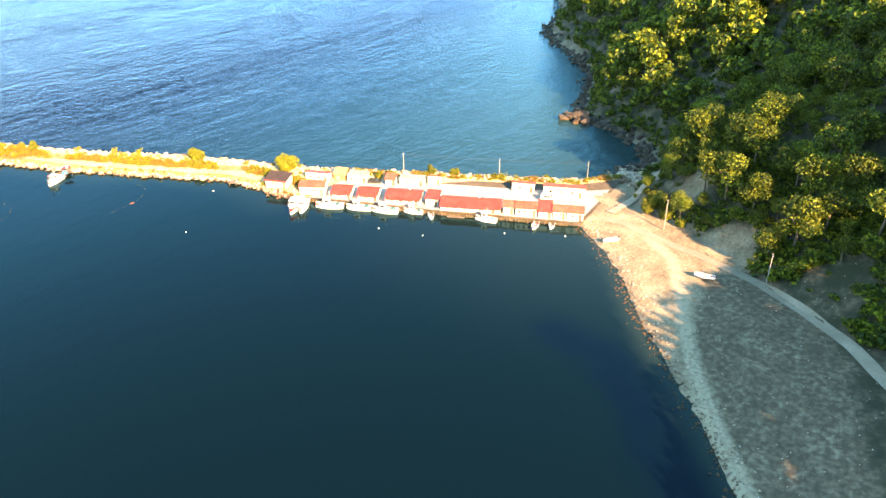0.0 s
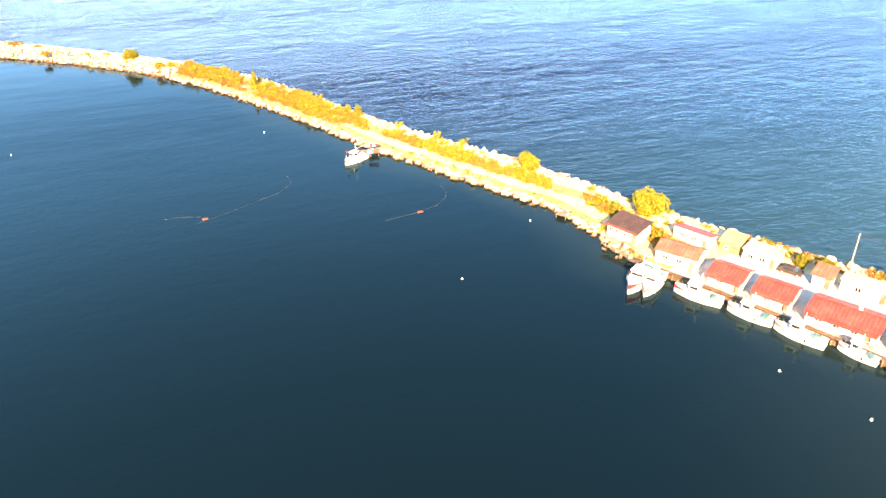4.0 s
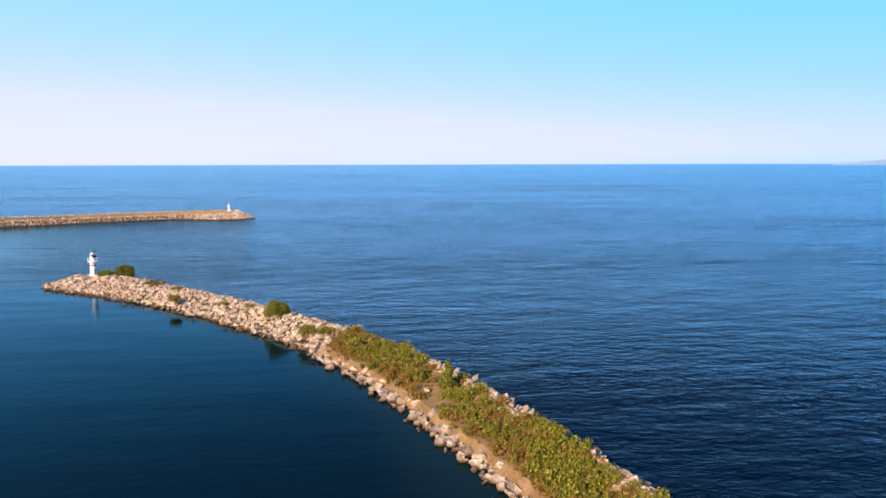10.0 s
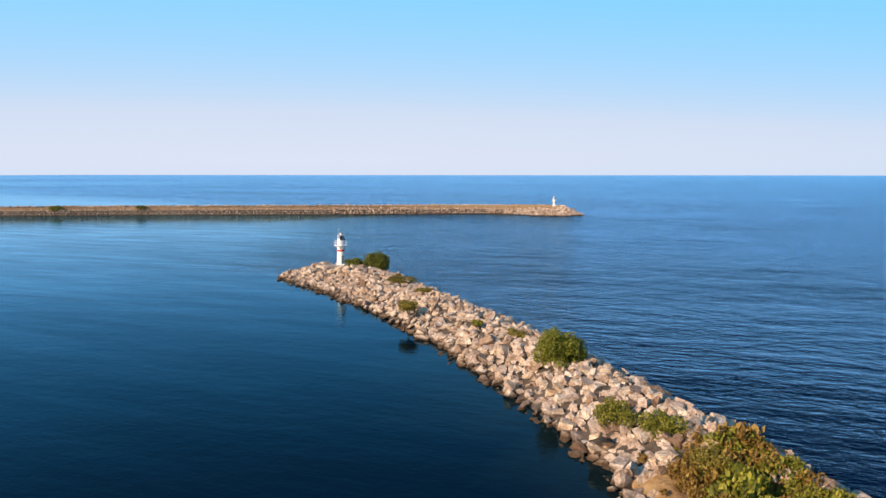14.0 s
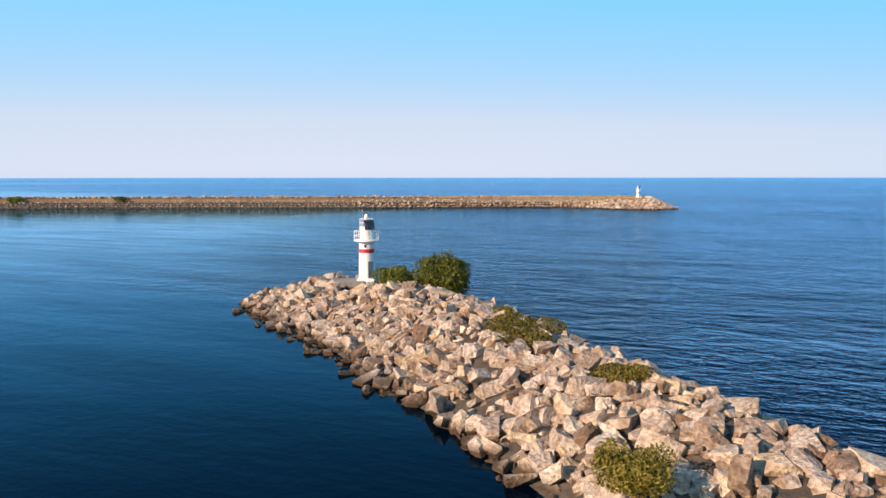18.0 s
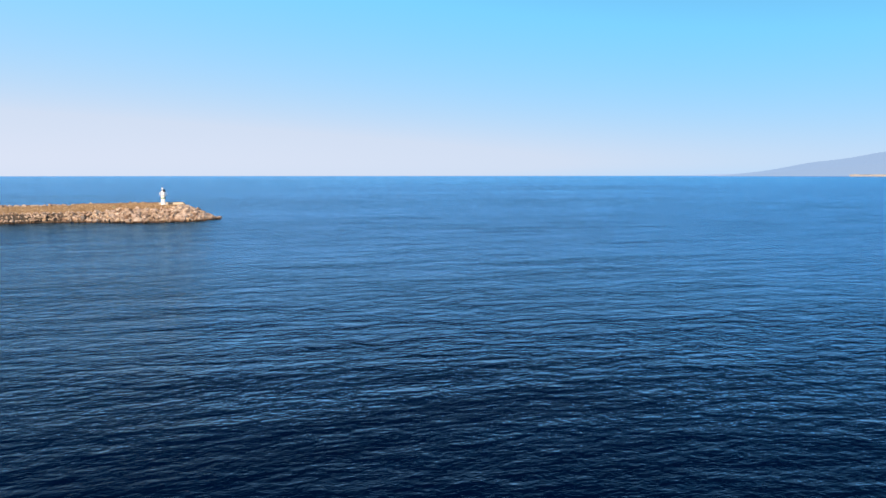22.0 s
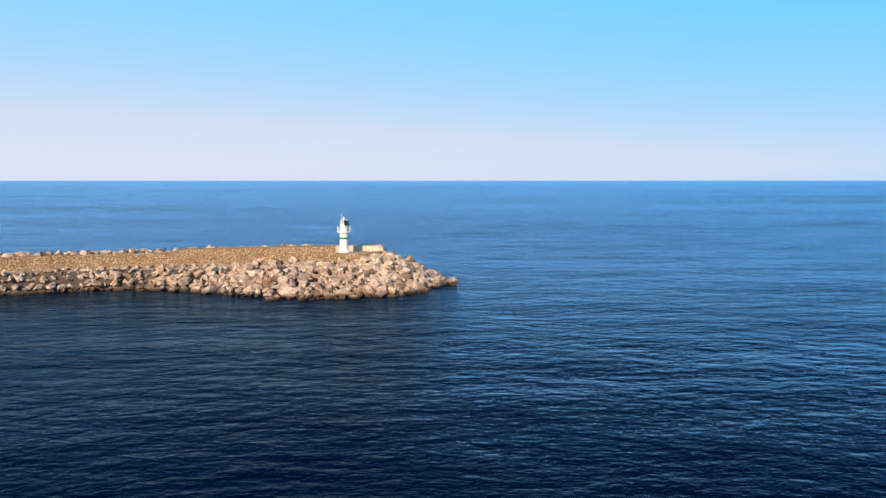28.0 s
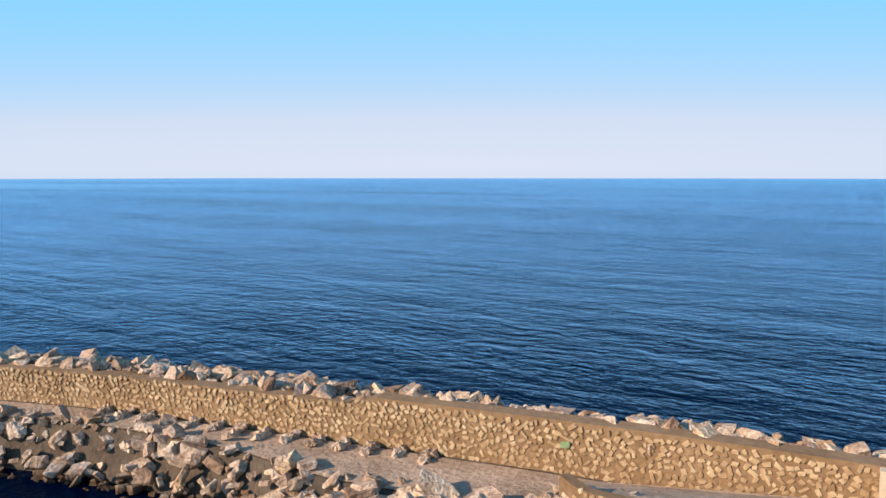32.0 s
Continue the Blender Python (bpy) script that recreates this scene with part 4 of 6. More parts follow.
# ---- vegetation ----
def crown(rng, lobes, count, size, flat=0.5, inner=0.72):
    """Leaves as small bent quads on and inside a group of lobes (centre and radii); returns vertices and faces."""
    nr = np.random.default_rng(rng.randrange(10 ** 6))
    L = np.array(lobes, float)
    w = (L[:, 3] * L[:, 4] + L[:, 4] * L[:, 5]) ** 1.0
    k = nr.choice(len(L), count, p=w / w.sum())
    d = nr.normal(size=(count, 3))
    d /= np.linalg.norm(d, axis=1)[:, None]
    r = inner + (1.04 - inner) * nr.random(count) ** 0.5
    bumpy = 1 + 0.13 * np.sin(d[:, 0] * 7 + k) * np.cos(d[:, 1] * 6 + 2 * k) + 0.1 * np.sin(d[:, 2] * 9 + k)
    c = L[k, :3] + d * L[k, 3:] * (r * bumpy)[:, None]
    n = d * 0.8 + nr.normal(size=(count, 3)) * flat
    n /= np.linalg.norm(n, axis=1)[:, None]
    u = np.cross(n, nr.normal(size=(count, 3)))
    u /= np.linalg.norm(u, axis=1)[:, None]
    v = np.cross(n, u)
    s = size * (0.6 + 0.8 * nr.random(count))[:, None]
    q = np.stack([c - u * s * 0.75, c - v * s * 0.42 + n * s * 0.15, c + u * s * 0.75, c + v * s * 0.42 + n * s * 0.15], 1).reshape(-1, 3)
    return q, np.arange(count * 4).reshape(-1, 4)


def leaf_mesh(name, arrays, material):
    v, f = arrays
    me = bpy.data.meshes.new(name)
    me.vertices.add(len(v))
    me.vertices.foreach_set("co", v.ravel())
    me.loops.add(f.size)
    me.loops.foreach_set("vertex_index", f.ravel())
    me.polygons.add(len(f))
    me.polygons.foreach_set("loop_start", np.arange(len(f)) * 4)
    me.polygons.foreach_set("use_smooth", [False] * len(f))
    me.update(calc_edges=True)
    me.materials.append(material)
    return me


def bush_lobes(rng, r, h, count):
    out = [(0, 0, h * 0.38, r * 0.62, r * 0.62, h * 0.38)]
    for _ in range(count):
        a = rng.uniform(0, 6.28)
        q = rng.uniform(0.3, 0.72) * r
        s = rng.uniform(0.2, 0.46)
        z = rng.uniform(0.2, 0.72) * h
        out.append((q * math.cos(a), q * math.sin(a), z, r * s, r * s, h * s * 0.8))
    return out


def stems(rng, h, r, count):
    bm = bmesh.new()
    for _ in range(count):
        a = rng.uniform(0, 6.28)
        mid = (r * 0.2 * math.cos(a), r * 0.2 * math.sin(a), h * 0.3)
        rod(bm, (0.1 * math.cos(a), 0.1 * math.sin(a), -0.5), mid, 0.07, 0.05, 6)
        rod(bm, mid, (r * 0.5 * math.cos(a), r * 0.5 * math.sin(a), h * 0.75), 0.05, 0.015, 5)
    return bm


def bush(x, y, z, r, h, leaves, size, material, label, seed, lobes=11, stretch=1.0, turn=0.0):
    g = random.Random(seed)
    t = empty("bush", pose(x, y, z, 0, 0, turn), label, "bush")
    part("stems", stems(g, h, r, 6), BARK, t)
    lo = [(a * stretch, b, c, d * stretch, e, f_) for a, b, c, d, e, f_ in bush_lobes(g, r, h, lobes)]
    ob = new("foliage", leaf_mesh("foliage", crown(g, lo, leaves, size), material))
    ob.parent = t
    return t


STRAW_LEAF = leaf_material("straw_shrub_leaf", (0.085, 0.075, 0.010), (0.19, 0.155, 0.018), (0.33, 0.26, 0.035))
# bushes on the red mole
bush(11.2, -2.6, 1.9, 3.2, 4.35, 17000, 0.16, LEAF, "tall dense green bush beside the red harbour light", 1, 26)
bush(6.2, -2.2, 2.1, 2.2, 2.6, 10000, 0.15, LEAF, "low spreading green bush beside the red harbour light", 2, 12, 1.45, 10)
bush(62.4, -66.9, 2.5, 3.0, 4.0, 13000, 0.15, LEAF_SUN, "round green bush alone on the limestone blocks", 3, 12)
bush(24.8, -22.2, 2.9, 2.4, 1.4, 7000, 0.12, STRAW_LEAF, "low yellow-green shrub spread over the blocks", 4, 10, 1.7, -40)
bush(32.4, -30.8, 3.0, 1.6, 1.0, 3600, 0.12, STRAW_LEAF, "small dry shrub between the blocks", 5, 7, 1.3)
bush(34.8, -43.2, 2.3, 1.7, 1.9, 6000, 0.10, STRAW_LEAF, "sprawling straw-yellow shrub over the harbour-side blocks", 6, 13, 1.25, -30)
bush(69.8, -82.6, 2.0, 1.8, 2.5, 4200, 0.13, LEAF_DRY, "olive shrub where the blocks give way to scrub", 62, 10)
bush(73.6, -84.4, 2.0, 1.9, 2.3, 4200, 0.13, LEAF_DRY, "olive shrub where the blocks give way to scrub", 63, 10)
bush(77.5, -90.5, 1.9, 2.0, 2.4, 4600, 0.12, STRAW_LEAF, "rust-coloured shrub on the breakwater crest", 64, 12)
bush(21.0, -15.6, 2.9, 1.2, 0.9, 2000, 0.12, STRAW_LEAF, "small dry shrub between the blocks", 7, 6, 1.6, -45)
bush(48.5, -52.4, 2.9, 1.1, 0.9, 1600, 0.13, LEAF_DRY, "small dry shrub between the blocks", 8, 6)
bush(55.2, -56.8, 2.9, 1.5, 0.8, 2200, 0.13, STRAW_LEAF, "low yellow-green shrub spread over the blocks", 9, 7, 1.6, -50)
bush(110.6, -168.0, 2.0, 2.0, 2.8, 4200, 0.2, LEAF, "leafy green bush on the grassy crest", 10, 9)
bush(131.5, -224.5, 2.0, 3.2, 4.2, 7000, 0.24, LEAF_SUN, "tall yellow-green bush beside the sandy track", 12, 12)
bush(138.5, -257.0, 2.0, 4.0, 5.2, 9000, 0.26, LEAF_SUN, "big leafy bush behind the lone hut", 13, 14)
bush(-248.2, 150.4, 2.0, 4.0, 3.6, 3000, 0.32, LEAF, "dark bush on the far breakwater", 14, 9, 1.3)
bush(-208.9, 170.8, 2.0, 3.0, 3.0, 2200, 0.3, LEAF, "dark bush on the far breakwater", 15, 8, 1.2)


def small_tree(x, y, z, h, r, label, seed):
    g = random.Random(seed)
    t = empty("tree", pose(x, y, z), label, "tree")
    part("trunk", pipe((0, 0, -0.6), (0.1, 0, h * 0.7), 0.12, 0.04), BARK, t)
    lo = []
    for k in range(9):
        zz = h * (0.2 + 0.085 * k)
        rr = r * (1.0 - 0.085 * k)
        a = g.uniform(0, 6.28)
        lo.append((0.35 * rr * math.cos(a), 0.35 * rr * math.sin(a), zz, rr * 0.7, rr * 0.7, h * 0.11))
    ob = new("crown", leaf_mesh("crown", crown(g, lo, 3600, 0.2), LEAF))
    ob.parent = t


small_tree(93.6, -121.6, 1.8, 5.2, 1.5, "slim young tree standing over the scrub", 21)

# scrub along the crest
rng = random.Random(31)
SCRUB = [crown(rng, bush_lobes(rng, 1.0, 1.15, 8), 280, 0.17, 0.8, 0.45) for _ in range(5)]
TUFT = [crown(rng, bush_lobes(rng, 1.0, 0.9, 6), 150, 0.18, 0.9, 0.35) for _ in range(4)]
green_s, dry_s = [], []
for i in range(I_PATH - 5, I_QUAY + 4):
    w = width(i)
    wild = i < I_TRACK
    lo = 2.2 if wild else 6.1
    for _ in range(16 if wild else 10):
        d = rng.uniform(lo, w - 4.8 if wild or rng.random() < 0.1 else min(w - 6.6, 9.6))
        if not wild and rng.random() < 0.07:
            d = rng.uniform(1.7, 2.6)
        clump = math.sin(i * 0.37 + d * 0.5) + math.sin(i * 0.13 + 1) + rng.uniform(-0.8, 0.8)
        if clump < (-1.3 if wild else -0.9):
            continue
        x, y, z = mole_point(i, d)
        s = 0.38 + 1.05 * rng.random() ** 2.0 + 0.22 * max(0.0, clump)
        if d < 2.7:
            s *= 0.55
        m = np.array(pose(x + rng.uniform(-0.7, 0.7), y + rng.uniform(-0.7, 0.7), z - 0.1, 0, 0, rng.uniform(0, 360)) @ Matrix.Diagonal((s, s, s * rng.uniform(0.85, 1.5), 1)))
        if rng.random() < (0.47 if wild else 0.55) + 0.3 * math.sin(i * 0.29 + 2) + (0.1 if d > lo + 2 else -0.2):
            green_s.append((rng.randrange(5), m))
        else:
            dry_s.append((rng.randrange(4), m))
for i in range(I_QUAY + 4, 319):
    w = width(i)
    for _ in range(3):
        x, y, z = mole_point(i, rng.uniform(w - 8, w - 4.2))
        s = rng.uniform(0.4, 1.1) * (1.5 if rng.random() < 0.15 else 1)
        m = np.array(pose(x, y, z - 0.1, 0, 0, rng.uniform(0, 360)) @ Matrix.Diagonal((s, s, s, 1)))
        (green_s if rng.random() < 0.4 else dry_s).append((rng.randrange(4), m))
tagged(joined("scrub", green_s, SCRUB, LEAF_DRY), "yellow-green scrub along the breakwater crest", "scrub", kind="stuff")
tagged(joined("dry_grass", dry_s, TUFT, leaf_material("straw", (0.15, 0.085, 0.016), (0.29, 0.175, 0.030), (0.42, 0.27, 0.055))), "dry straw-coloured grass tufts along the breakwater", "grass", kind="stuff")
for x, y, r, h, s in ((158.5, -299, 1.9, 3.2, 41), (161.0, -306, 1.7, 3.0, 42), (165.5, -318, 1.5, 1.6, 43), (148.5, -285.5, 1.6, 2.2, 44), (150.8, -288.8, 1.5, 2.0, 45), (172, -332, 1.6, 1.5, 46)):
    bush(x, y, 1.9, r, h, 2600, 0.22, LEAF, "yellow-green bush on the bank behind the huts", s, 8)

bush(165.8, -381.4, 2.6, 1.7, 1.8, 2400, 0.2, leaf_material("russet_leaf", (0.16, 0.035, 0.02), (0.26, 0.06, 0.03), (0.34, 0.10, 0.05)), "russet-red bush at the foot of the wood", 47, 8)
for x, y, r, h, s in ((163.0, -366.5, 2.4, 4.6, 48), (166.5, -369.5, 2.6, 5.2, 49), (161.5, -371.8, 1.9, 3.2, 50), (169.5, -366.0, 2.2, 4.0, 51), (159.2, -376.5, 1.8, 2.2, 52)):
    bush(x, y, 2.4, r, h, 4200, 0.26, LEAF, "tall yellow-green bush beside the coast road", s, 10)

# ---- forest on the hillside ----
rng = random.Random(57)


def tree_arrays(rng, h, r, leaves, size):
    lo = []
    for k in range(11):
        a = rng.uniform(0, 6.28)
        q = rng.uniform(0.1, 0.62) * r
        s = rng.uniform(0.34, 0.52) * r
        lo.append((q * math.cos(a), q * math.sin(a), h * rng.uniform(0.42, 0.86), s, s, s * 0.75))
    return crown(rng, lo, leaves, size, 0.6, 0.6)


def tree_trunk(rng, h, r):
    bm = bmesh.new()
    rod(bm, (0, 0, -1.0), (0.1, 0, h * 0.45), 0.24, 0.16, 7)
    for _ in range(4):
        a = rng.uniform(0, 6.28)
        rod(bm, (0.1, 0, h * rng.uniform(0.3, 0.45)), (r * 0.5 * math.cos(a), r * 0.5 * math.sin(a), h * rng.uniform(0.6, 0.8)), 0.12, 0.03, 5)
    return bm


TREE_KINDS = []
for k in range(5):
    h, r = rng.uniform(8.0, 10.5), rng.uniform(3.6, 4.8)
    t = empty("tree", pose(0, 0, -500), "broad green tree on the wooded hillside", "tree", "trees on the hillside")
    part("trunk", tree_trunk(rng, h, r), BARK, t)
    arr = tree_arrays(rng, h, r, 2400, 0.32)
    ob = new("crown", leaf_mesh("crown", arr, LEAF_WOOD))
    ob.parent = t
    TREE_KINDS.append((t, tree_arrays(rng, h, r, 330, 0.82)))
spots, far_t, used = [], [], 0
cells = {}
# trees on the unseen southern rises are there to lengthen their shadow
for _ in range(20000):
    x, y = rng.uniform(-60, 430), rng.uniform(-530, -190)
    z = land_height(x, y)
    if z < (2.75 if x < 190 else 1.6):
        continue
    road = np.hypot(*(ROAD - (x, y)).T).min()
    if road < (4.5 if y > -378 else 5.5 + 2 * math.sin(y * 0.11)) or bare_ground(x, y) > 0.4:
        continue
    if y < -397 and x < 136 and y > -455:
        continue
    key = (int(x // 4.0), int(y // 4.0))
    if any((key[0] + a, key[1] + b) in cells and math.hypot(cells[(key[0] + a, key[1] + b)][0] - x, cells[(key[0] + a, key[1] + b)][1] - y) < 3.7 for a in (-1, 0, 1) for b in (-1, 0, 1)):
        continue
    cells[key] = (x, y)
    spots.append((x, y, z))
spots.sort(key=lambda p: math.hypot(p[0] - 150, p[1] + 385))
for k, (x, y, z) in enumerate(spots):
    s = (rng.uniform(0.5, 0.85) if rng.random() < 0.68 else rng.uniform(1.15, 1.6)) * (0.72 if z < 8 else 1)
    m = pose(x, y, z - 0.2, rng.uniform(-4, 4), rng.uniform(-4, 4), rng.uniform(0, 360))
    if 140 < x < 330 and y > -440 and used < 190:
        c = copy_thing(TREE_KINDS[rng.randrange(5)][0], m)
        c.scale = (s, s, s * rng.uniform(0.9, 1.2))
        used += 1
    else:
        far_t.append((rng.randrange(5), np.array(m @ Matrix.Diagonal((s, s, s, 1)))))
for t, _ in TREE_KINDS:
    for o in list(t.children):
        bpy.data.objects.remove(o)
    bpy.data.objects.remove(t)
tagged(joined("woods", far_t, [a for _, a in TREE_KINDS], LEAF_WOOD), "dense green woodland covering the hillside", "woodland", kind="stuff")
# low growth under the trees and by the road
under = []


def seaward(x, y):
    """True between the coast road and the beach."""
    k = int(np.argmin(np.hypot(*(ROAD - (x, y)).T)))
    return x < 175 and y < -352 and np.hypot(*(SHORE - (x, y)).T).min() < np.hypot(*(SHORE - ROAD[k]).T).min() + 1.5


UNDER = [crown(rng, bush_lobes(rng, 1.0, 1.0, 6), 64, 0.40, 0.7, 0.5) for _ in range(5)]
for _ in range(5600):
    x, y = rng.uniform(100, 330), rng.uniform(-435, -290)
    z = land_height(x, y)
    road = np.hypot(*(ROAD - (x, y)).T).min()
    if z < (2.6 if x < 186 else 0.9) or road < 3.2 or (road < 12 and y < -372 and rng.random() < 0.6) or bare_ground(x, y) > 0.3 or seaward(x, y):
        continue
    s = rng.uniform(0.6, 1.6)
    under.append((rng.randrange(5), np.array(pose(x, y, z - 0.2, 0, 0, rng.uniform(0, 360)) @ Matrix.Diagonal((s, s, s, 1)))))
for _ in range(3800):
    if rng.random() < 0.6:
        x, y = rng.uniform(112, 205), rng.uniform(-455, -372)
    else:
        x, y = rng.uniform(186, 330), rng.uniform(-362, -200)
    z = land_height(x, y)
    road = np.hypot(*(ROAD - (x, y)).T).min()
    if z < (2.9 if x < 186 else 0.9) or z > 22 or road < 5.5 + 3 * math.sin(x * 0.3) or bare_ground(x, y) > 0.3 or math.sin(x * 0.21 + 1) * math.sin(y * 0.17) > 0.55 or seaward(x, y):
        continue
    s = rng.uniform(1.1, 2.7)
    under.append((rng.randrange(5), np.array(pose(x, y, z - 0.2, 0, 0, rng.uniform(0, 360)) @ Matrix.Diagonal((s, s, s * 0.8, 1)))))
tagged(joined("undergrowth", under, UNDER, LEAF_WOOD), "green undergrowth below the trees", "undergrowth", kind="stuff")

# ---- the fishermen's huts ----
def roof_panel(L, D, z0, z1, y0, y1, over=0.25):
    """A sheet of corrugated roofing from (y0, z0) to (y1, z1) with ribs."""
    bm = bmesh.new()
    n = max(4, int(L / 0.55))
    a, b = -over, L + over
    t = 0.06
    v = []
    for k in range(n * 2 + 1):
        x = a + (b - a) * k / (n * 2)
        lift = 0.045 if k % 2 else 0.0
        v.append([bm.verts.new((x, y, z + lift + dz)) for y, z, dz in ((y0, z0, 0), (y1, z1, 0), (y1, z1, -t), (y0, z0, -t))])
    for p, q in zip(v, v[1:]):
        for i in range(4):
            bm.faces.new((p[i], p[(i + 1) % 4], q[(i + 1) % 4], q[i]))
    bm.faces.new(v[0])
    bm.faces.new(v[-1][::-1])
    return bm


def window_part(t, x, z, w, h, y=-0.02):
    f = bmesh.new()
    for a in ((x - w / 2, x + w / 2, z - h / 2, z - h / 2 + 0.07), (x - w / 2, x + w / 2, z + h / 2 - 0.07, z + h / 2), (x - w / 2, x - w / 2 + 0.07, z - h / 2, z + h / 2), (x + w / 2 - 0.07, x + w / 2, z - h / 2, z + h / 2), (x - 0.03, x + 0.03, z - h / 2, z + h / 2)):
        block(f, a[0], a[1], y - 0.05, y + 0.01, a[2], a[3])
    win = part("window", f, WHITE, t, "white framed window")
    part("pane", box(x - w / 2 + 0.06, x + w / 2 - 0.06, y - 0.02, y, z - h / 2 + 0.06, z + h / 2 - 0.06), GLASS_DARK, win)
    part("sill", box(x - w / 2 - 0.08, x + w / 2 + 0.08, y - 0.1, y + 0.01, z - h / 2 - 0.07, z - h / 2), CONCRETE, win)


def hut(p, q, depth, height, roof, roof_mat, wall_mat, label, windows=2, door=True, base=1.0, chimney=False, ridge=0.9, porch=0.0):
    """A one-storey hut whose front runs from p to q and faces the harbour."""
    dx, dy = q[0] - p[0], q[1] - p[1]
    L = math.hypot(dx, dy)
    t = empty("hut", pose(p[0], p[1], base, 0, 0, math.degrees(math.atan2(dy, dx))), label, "hut", "fishermen's huts")
    k = 0.2
    part("wall", box(0, L, 0, k, -0.3, height), wall_mat, t)
    part("wall", box(0, L, depth - k, depth, -0.3, height - (ridge if roof == "lean" else 0)), wall_mat, t)
    for x in (0, L - k):
        bm = bmesh.new()
        if roof == "gable":
            prof = [(k + 0.003, -0.3), (depth - k - 0.003, -0.3), (depth - k - 0.003, height), (depth / 2, height + ridge - 0.1), (k + 0.003, height)]
        elif roof == "lean":
            prof = [(k + 0.003, -0.3), (depth - k - 0.003, -0.3), (depth - k - 0.003, height - ridge + 0.1), (k + 0.003, height)]
        elif roof == "mono":
            prof = [(k + 0.003, -0.3), (depth - k - 0.003, -0.3), (depth - k - 0.003, height + ridge - 0.15), (k + 0.003, height)]
        else:
            prof = [(k + 0.003, -0.3), (depth - k - 0.003, -0.3), (depth - k - 0.003, height), (k + 0.003, height)]
        a = [bm.verts.new((x, y, z)) for y, z in prof]
        b = [bm.verts.new((x + k, y, z)) for y, z in prof]
        bm.faces.new(a)
        bm.faces.new(b[::-1])
        for i in range(len(a)):
            bm.faces.new((a[i], b[i], b[(i + 1) % len(a)], a[(i + 1) % len(a)]))
        part("gable_wall", bm, wall_mat, t)
    if roof == "gable":
        s = ridge / (depth / 2)
        part("roof", roof_panel(L, depth, height + 0.08 - 0.45 * s, height + ridge + 0.08, -0.45, depth / 2, 0.3), roof_mat, t)
        part("roof", roof_panel(L, depth, height + ridge + 0.08, height + 0.08 - 0.45 * s, depth / 2, depth + 0.45, 0.3), roof_mat, t)
        part("ridge_cap", box(-0.3, L + 0.3, depth / 2 - 0.16, depth / 2 + 0.16, height + ridge + 0.10, height + ridge + 0.17, 0.02), roof_mat, t)
    elif roof == "lean":
        s = ridge / depth
        part("roof", roof_panel(L, depth, height + 0.1 + 0.35 * s, height - ridge + 0.1 - 0.3 * s, -0.35, depth + 0.3, 0.25), roof_mat, t)
    elif roof == "mono":
        s = ridge / depth
        part("roof", roof_panel(L, depth, height + 0.1 - 0.5 * s, height + ridge + 0.12 + 0.3 * s, -0.5, depth + 0.3, 0.3), roof_mat, t)
    else:
        part("roof", box(-0.25, L + 0.25, -0.25, depth + 0.25, height, height + 0.2, 0.03), roof_mat, t)
    if porch:
        part("porch_roof", roof_panel(L, porch, height - 0.45, height - 0.02, -porch, -0.02, 0.1), roof_mat, t)
        for x in (0.15, L / 2, L - 0.15):
            part("porch_post", box(x - 0.06, x + 0.06, -porch + 0.1, -porch + 0.22, -0.2, height - 0.44), WOOD, t)
    for i in range(windows):
        x = L * (i + 0.7) / (windows + (0.9 if door else 0.4))
        window_part(t, x, height * 0.56, min(1.0, L * 0.13 + 0.25), 0.9)
    if door:
        x = L * 0.88 if L > 5 else L * 0.82
        d = part("door", box(x - 0.42, x + 0.42, -0.06, 0.0, 0.02, 2.0, 0.015), WOOD, t, "brown wooden door")
        part("handle", box(x - 0.34, x - 0.29, -0.1, -0.06, 1.0, 1.12), STEEL, d)
    if chimney:
        part("chimney", box(L * 0.62, L * 0.62 + 0.45, depth * 0.55, depth * 0.55 + 0.45, height + 0.2, height + ridge + 0.75, 0.02), PLASTER, t)
    return t


W_, T_ = PLASTER, TIN
lone = hut((127.0, -258.6), (128.7, -265.3), 4.2, 2.7, "mono", DARKTIN, W_, "lone white hut with a dark brown sheet roof", 4, True, 1.15, ridge=0.9)
part("fascia", box(-0.32, 7.25, -0.78, -0.52, 2.42, 2.72, 0.02), TIN, lone, "red fascia board")
hut((127.8, -271.2), (131.1, -277.9), 5.0, 2.7, "gable", TILE, W_, "white hut with a faded clay-red gable roof", 2, base=0.95)
hut((136.8, -266.3), (138.9, -273.3), 3.6, 3.0, "lean", TIN, W_, "white hut with a red sheet roof in the back row", 2, base=1.2)
hut((141.0, -274.0), (142.1, -277.4), 3.0, 2.2, "mono", OCHRE, OCHRE, "ochre plank shed in the back row", 1, base=1.3)
hut((141.6, -278.8), (143.8, -284.4), 4.0, 2.5, "flat", CONCRETE, W_, "white hut with a pale flat roof", 2, base=1.3)
hut((130.6, -281.2), (132.6, -286.6), 5.2, 2.3, "gable", TIN, W_, "white boat hut with a red sheet gable roof", 1, base=0.95, porch=1.3)
hut((133.0, -288.8), (135.1, -294.4), 5.2, 2.3, "gable", TIN, W_, "white boat hut with a red sheet gable roof", 1, base=0.95, porch=1.3)
hut((135.0, -297.4), (138.6, -307.0), 6.2, 2.4, "gable", TIN, W_, "long white boat hut with a bright red roof", 3, base=0.95, chimney=True, porch=1.2)
hut((139.4, -308.4), (140.6, -311.9), 4.0, 2.5, "mono", TIN, W_, "small square white hut with a red roof", 1, base=0.95)
hut((139.0, -313.6), (145.0, -329.6), 5.4, 2.3, "gable", TIN, W_, "very long white shed with a red sheet roof", 6, base=0.95, porch=1.6, chimney=True)
